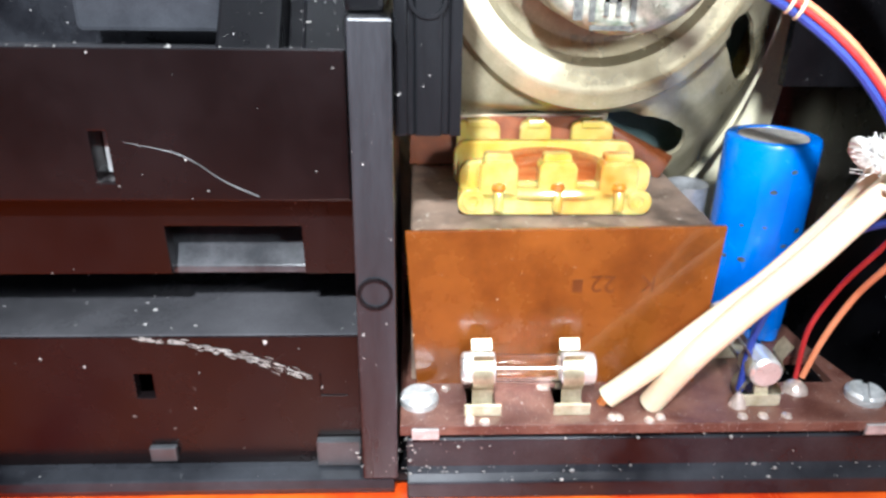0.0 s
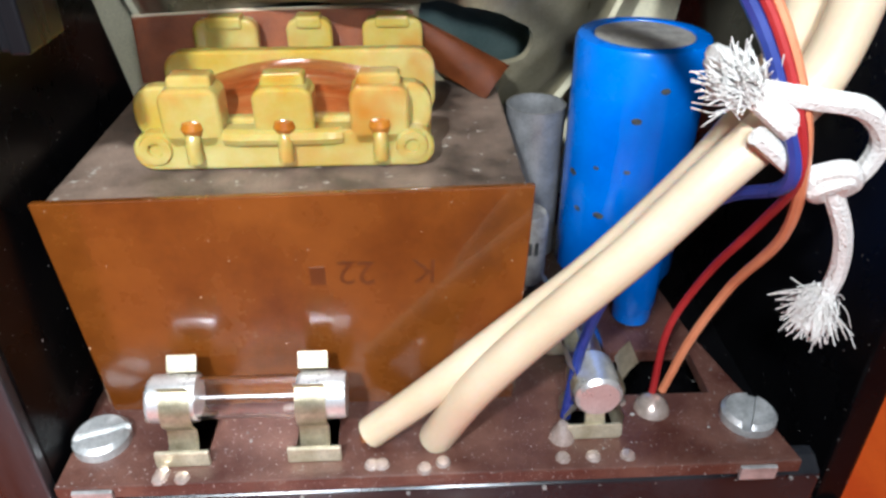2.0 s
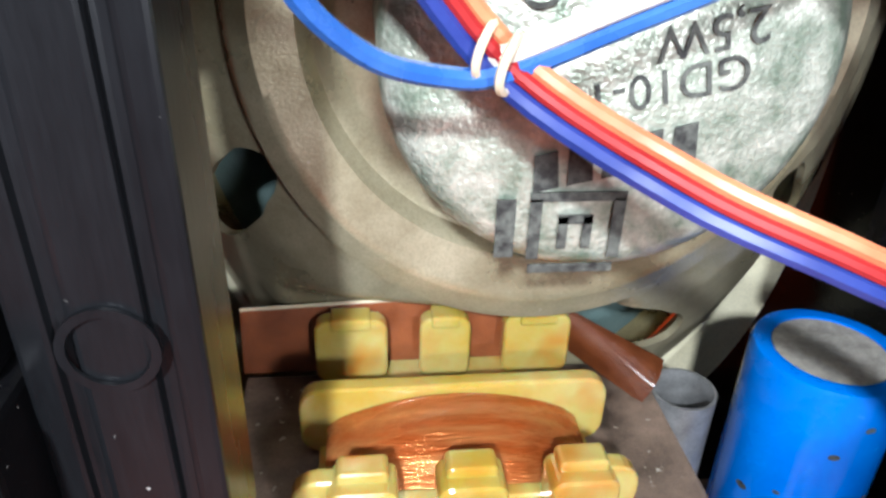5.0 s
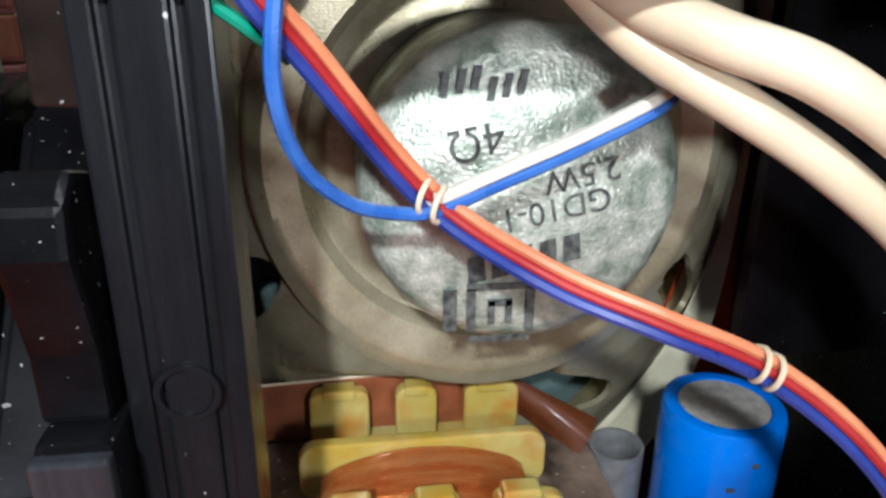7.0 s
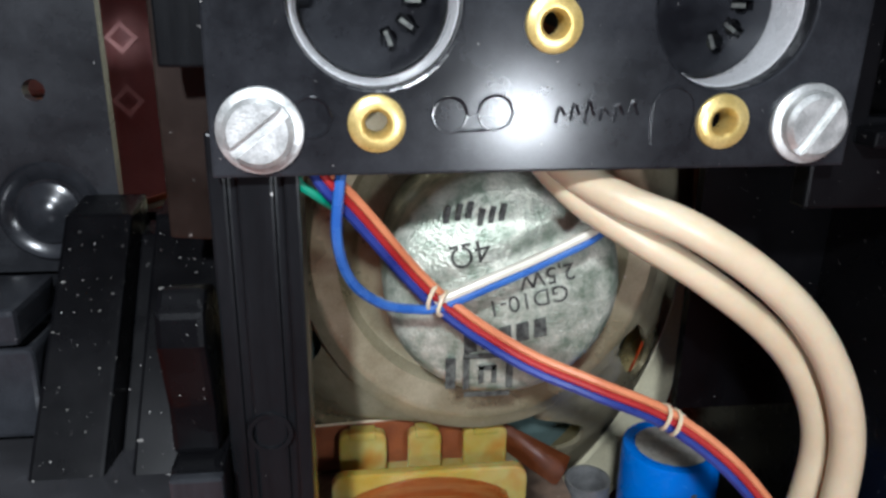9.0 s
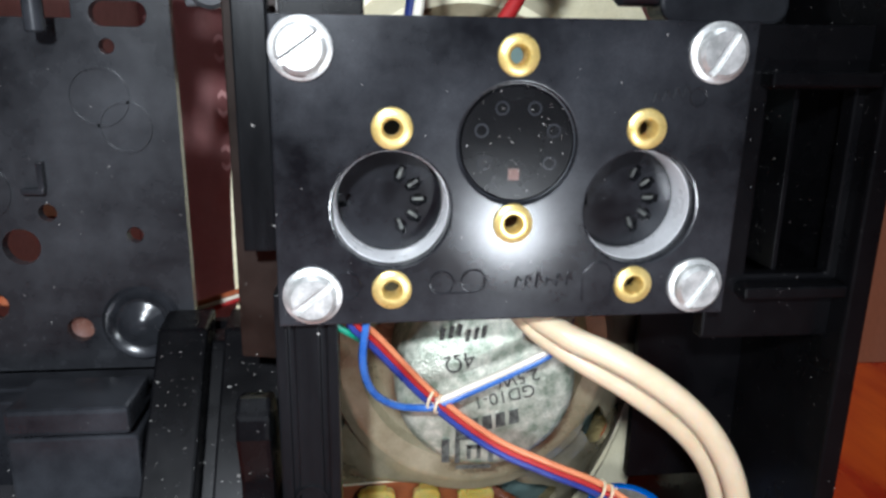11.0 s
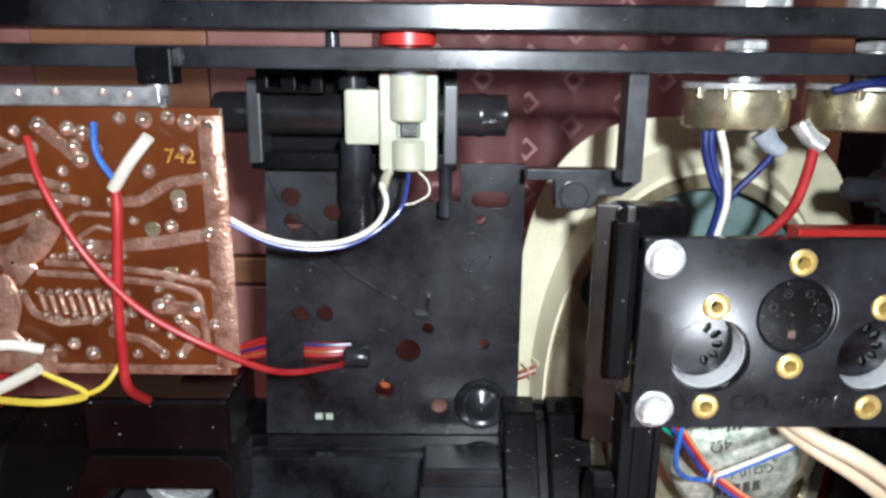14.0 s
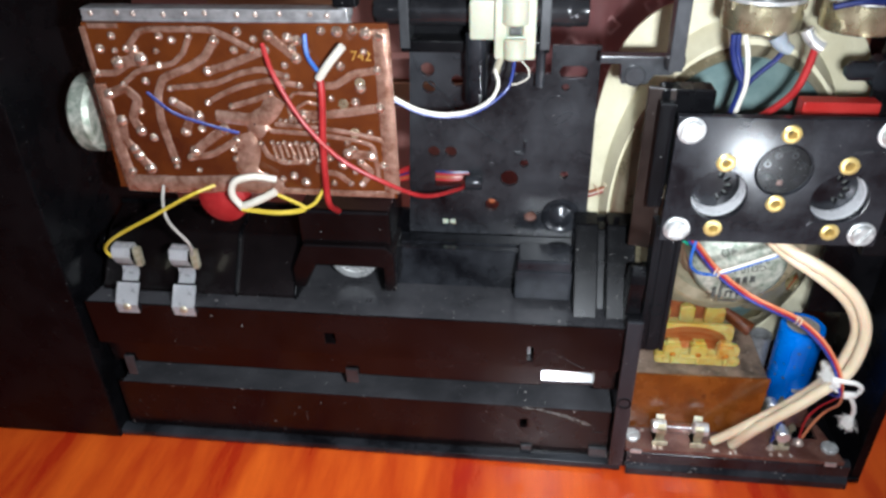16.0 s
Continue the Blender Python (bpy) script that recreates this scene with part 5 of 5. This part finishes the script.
ribbon([(30, 74), (38, 64), (42, 60)], 2.6)
ribbon([(28, 78), (36, 76), (46, 66)], 2.0)
ribbon([(54, 68), (56, 76), (62, 80), (70, 78)], 1.4)
ribbon([(76, 76), (72, 84), (80, 86), (84, 92)], 1.6)
ribbon([(88, 78), (92, 84), (88, 92)], 1.8)
ribbon([(10, 22), (18, 20)], 3.0)
ribbon([(2, 28), (8, 28), (14, 22), (17, 14)], 1.8)
ribbon([(62, 6), (66, 12), (70, 18)], 2.4)
ribbon([(6, 56), (5, 68), (8, 74)], 2.6)
ribbon([(9, 78), (12, 86)], 2.8)
ribbon([(84, 73), (92, 74)], 2.6)
ribbon([(46, 46), (54, 42), (60, 38)], 1.6)
ribbon([(40, 52), (52, 54), (60, 48)], 3.6, "copper_area", False)
ribbon([(62, 40), (58, 50), (52, 56), (56, 62)], 5.0, "copper_area", False)
ribbon([(48, 62), (50, 72), (47, 84), (51, 94)], 6.0, "copper_area", False)
ribbon([(1.4, 34), (2.2, 60), (3.4, 97)], 3.6, "ground_track", False)
ribbon([(2, 96), (24, 96.5), (44, 94), (60, 96)], 5.2, "ground_track", False)
ribbon([(60, 98), (80, 98.4), (99, 98.4)], 1.8, "ground_track", False)
ribbon([(97.8, 2), (98.2, 50), (98.4, 97)], 4.2, "ground_track", False)
ribbon([(0.8, 2), (1.2, 30)], 1.6, "ground_track", False)
ribbon([(3, 1.6), (13, 1.6)], 1.4, "ground_track", False)
for k in range(9):
    blob(62 + k * 1.9, 53.5, 0.62)
for k in range(10):
    blob(58 + k * 2.1, 67 + (k % 2) * 0.8, 0.72)
    blob(59 + k * 2.1, 76 + (k % 3) * 1.6, 0.75)
    ribbon([(58 + k * 2.1, 67), (58.5 + k * 2.1, 72), (59 + k * 2.1, 76)], 0.9, end=False)
for u, v in ((10, 7), (26, 7), (30, 9), (24, 15), (5, 14), (10, 15), (24, 23), (52, 4), (57, 8), (68, 7), (74, 14), (92, 14), (84, 22), (90, 34), (80, 40), (14, 50), (18, 32), (74, 62), (86, 70), (30, 86), (22, 84), (44, 72), (64, 88), (68, 92), (78, 92), (86, 84), (96, 80), (60, 90), (72, 70), (44, 78), (34, 60), (16, 66), (5, 88), (66, 22), (64, 34), (84, 66), (92, 60), (82, 80), (54, 88), (88, 42), (50, 14), (34, 52)):
    blob(u, v, random.uniform(0.8, 1.5))
for u, v, q in ((79, 3.2, 1.2), (84, 3.6, 1.5), (89, 3.0, 1.3), (93, 4.6, 1.6), (97, 6.0, 1.4), (71, 8.5, 1.4), (69, 13, 1.3)):
    blob(u, v, q)
x, z = u2(91, 17)
lettering("742", 4.2, Matrix.Translation(Vector((x, 106.3, z - 1)) * MM) @ pose(0, 0, 0, 90, 0, 0), FADEDPRINT, pcb)
for u, v in ((90, 31), (84, 43), (87, 60)):
    x, z = u2(u, v)
    part("round_window", rod((x, 106.35, z), "y", 1.6, 0.25, 20), POTBRASS, pcb, "", True)
strip = thing("tuning_strip", (-140, 110, 172), "dull grey metal strip with solder spots above the circuit board", "metal strip")
part("strip", box(-181, -99, 105.6, 112, 172.4, 176.0), ALU, strip, "", False, 0.3)
for k in range(11):
    x = -178 + k * 7.4 + 1.3 * math.sin(k * 2.3)
    part("solder_spot", lathe((x, 105.65, 174.6 + 0.3 * math.sin(k * 1.7)), "y", [(0.9, 0), (0.75, 0.35), (0.4, 0.6), (0, 0.68)], 12), SOLDER, strip, "", True)
part("rolled_edge", sweep([(-181, 105.8, 172.6), (-140, 105.7, 172.5), (-99, 105.8, 172.6)], 0.45, 8, 4), ALU, strip, "", True)
part("end_block", box(-103.4, -96.4, 106.2, 112, 176.4, 183.6), BLACK, strip, "black plastic end block", False, 0.5)
part("end_stub", lathe((-100.2, 108.4, 170.6), "z", [(0, 0), (1.3, 0), (1.5, 0.5), (1.5, 3.2), (2.2, 3.6), (2.2, 5.7), (0, 5.7)], 20), ALU, strip, "dull metal stub", True)
for x in (-172, -157.5, -143):
    st = thing("chrome_knob", (x, 118, 193), "ribbed chrome knob on the black top bar", "knob", "chrome knobs")
    part("shaft", rod((x, 116, 182), "z", 3.4, 11, 20, None, 0.3), ZINC, st, "", True)
    part("knob", lathe((x, 117, 192.8), "z", [(6.9, 0), (6.9, 1.6), (6.5, 2.0), (6.5, 14), (0, 14)], 24), SILVER, st)
gc = thing("tuning_capacitor", (-194, 120, 120), "pale round tuning drum beside the circuit board", "drum")
part("drum", rod((-199.5, 122, 136.5), "x", 13.5, 8, 40, None, 1.5), CAPZINC, gc, "", True)

pw = thing("board_wires", (-115, 103, 135), "red, white and yellow wires soldered across the circuit board", "wires")
part("thin_red_wire", sweep([(-126, 105.6, 166), (-122, 101.6, 157), (-114.5, 100.6, 143), (-104, 100.8, 131), (-90, 102.6, 122), (-79, 110, 114), (-70, 128, 107.5), (-68, 136, 105)], 0.75, 8, 8), RED, pw, "", True)
part("thick_red_wire", sweep([(-109, 104.6, 157), (-108.6, 103.2, 150), (-109.8, 102.6, 135), (-110.4, 103, 122), (-110.4, 104, 113), (-110, 112, 106)], 1.1, 10, 7), RED, pw, "", True)
part("white_sleeve", sweep([(-109.2, 104.2, 156), (-104.8, 102.4, 161.6), (-100.4, 101.8, 166.6)], 1.3, 10, 5), WHITE, pw, "cream sleeve", True)
part("blue_wire", sweep([(-109.5, 105, 158), (-112, 104.4, 163), (-112.5, 105.6, 169)], 0.7, 8, 5), LBLUE, pw, "", True)
part("white_loop", sweep([(-128, 105, 121), (-134, 102.4, 123), (-140.6, 101.4, 121.6), (-142.6, 101.6, 116.5), (-140.4, 102.4, 111.8)], 1.2, 10, 6), WHITE, pw, "", True)
part("white_sleeve", sweep([(-140.6, 102.6, 111.4), (-134, 101.6, 114.6), (-127.6, 101.8, 118)], 1.35, 10, 5), WHITE, pw, "cream sleeve", True)
part("yellow_wire", sweep([(-127, 102.2, 116.8), (-118, 101.6, 112.2), (-127, 101, 110.4), (-140, 101.4, 111.0)], 0.6, 8, 6), YELLOW, pw, "", True)
part("yellow_wire", sweep([(-112, 105.6, 118), (-116, 102.6, 113), (-126, 101.6, 110.6), (-138, 102, 111)], 0.6, 8, 6), YELLOW, pw, "", True)
part("yellow_wire", sweep([(-150, 106, 117.6), (-158, 101.4, 115.4), (-172, 100.6, 107.6), (-188, 101, 98.6), (-195, 103, 92.0), (-194, 104.4, 87.4), (-190.8, 105, 87)], 0.6, 8, 7), YELLOW, pw, "", True)
part("grey_wire", sweep([(-168.6, 106, 117), (-168.4, 102.4, 111), (-167, 101.2, 104.6), (-162.6, 102.6, 96), (-164.4, 106, 89)], 0.55, 8, 6), GRAYALU, pw, "", True)
part("dark_wire", sweep([(-166, 105.6, 150), (-158, 104.2, 144), (-148, 104.2, 140.4), (-138, 105.4, 137)], 0.5, 8, 6), WBLUE, pw, "", True)
sleeve = thing("red_component", (-150, 112, 109), "round red moulded component hanging under the circuit board", "component")
part("body", lathe((-150, 116, 110), "y", [(0, 0), (6.4, 0.2), (8.6, 1.6), (9.0, 4), (8.4, 6.6), (5.6, 8.4), (0, 8.8)], 28), RED, sleeve, "", True)
harness = thing("red_harness", (-85, 140, 107), "red and blue wires bunched through the plate's opening", "wires")
for k, mat in enumerate((RED, RED, NAVY, RED, BROWNW, RED)):
    part("wire", sweep([(-108, 128 + k * 0.8, 109 - k * 0.7), (-96, 132 + k * 0.5, 110.5 - k * 0.8), (-86, 142, 110 - k * 1.0), (-74, 142 - k * 0.3, 109.6 - k * 0.9), (-64, 143, 109 - k * 0.7)], 0.7, 8, 5), mat, harness, "", True)
part("black_sleeve", lathe((-67.4, 134.4, 107.4), "x", [(0, 0.4), (2.2, 0.4), (2.5, 0), (2.7, 0.3), (2.7, 5.6), (2.4, 6), (0, 6)], 22), GLOSSBLACK, harness, "short black sleeve", True)
lead = thing("speaker_leads", (-12, 130, 100), "red and cream wires tied with thread beside the loudspeaker rim", "wires")
for k, mat in enumerate((RED, WHITE, BROWNW)):
    part("wire", sweep([(-36, 167, 82 + k), (-25, 165.5, 85.6 + k), (-17.5, 164.6, 88.6 + k * 0.8), (-11, 163.6, 92.4 + k * 0.7), (-5, 162.4, 96.6 + k * 0.6)], 0.7, 8, 6), mat, lead, "", True)
for x, y, z in ((-16, 163.4, 90.0), (-13, 162.8, 91.8), (-10, 162.0, 94.0), (-8.4, 161.6, 95.6)):
    part("thread_end", sweep([(x + 0.6, y + 0.4, z - 2.0), (x, y - 0.8, z + 0.8), (x - 0.8, y - 1.0, z + 2.6), (x - 2.2, y - 0.6, z + 3.8)], 0.3, 6, 5), CABLE, lead, "", True)

def contact(x, label):
    """A bent battery contact spring: tongue, curl and perforated foot."""
    c = thing("battery_contact", (x, 106, 66), label, "contact", "battery contacts")
    def strip(pts, w0, w1):
        bm = bmesh.new()
        n = len(pts)
        rows = [[bm.verts.new((x + s * (w0 + (w1 - w0) * i / (n - 1)) / 2, y, z)) for s in (-1, 1)] for i, (y, z) in enumerate(pts)]
        for a, b in zip(rows, rows[1:]):
            bm.faces.new((a[0], a[1], b[1], b[0]))
        bmesh.ops.solidify(bm, geom=bm.faces, thickness=0.5)
        return bm
    part("foot", strip([(99.0, 66.5), (98.6, 70.4), (100.4, 73), (103.6, 77)], 8.4, 8.8), SHELL, c, "", True)
    part("curl", strip([(104.8, 77), (107, 79), (107.6, 82), (105, 84.6), (103.4, 88), (104.8, 91.4), (108.4, 91.6), (110, 88)], 6.2, 7.6), SHELL, c, "", True)
    part("ear", box(x + 2.6, x + 5.0, 107, 109.6, 82, 89.4), CLIPMETAL, c, "", False, 0.3)
    part("boss", lathe((x, 98.7, 69.4), "y", [(1.6, 0), (1.2, 0.6), (0, 0.9)], 16), CLIPMETAL, c, "", True)
contact(-190.5, "bent silvery battery contact with a yellow wire")
contact(-168.6, "bent silvery battery contact with a grey wire")
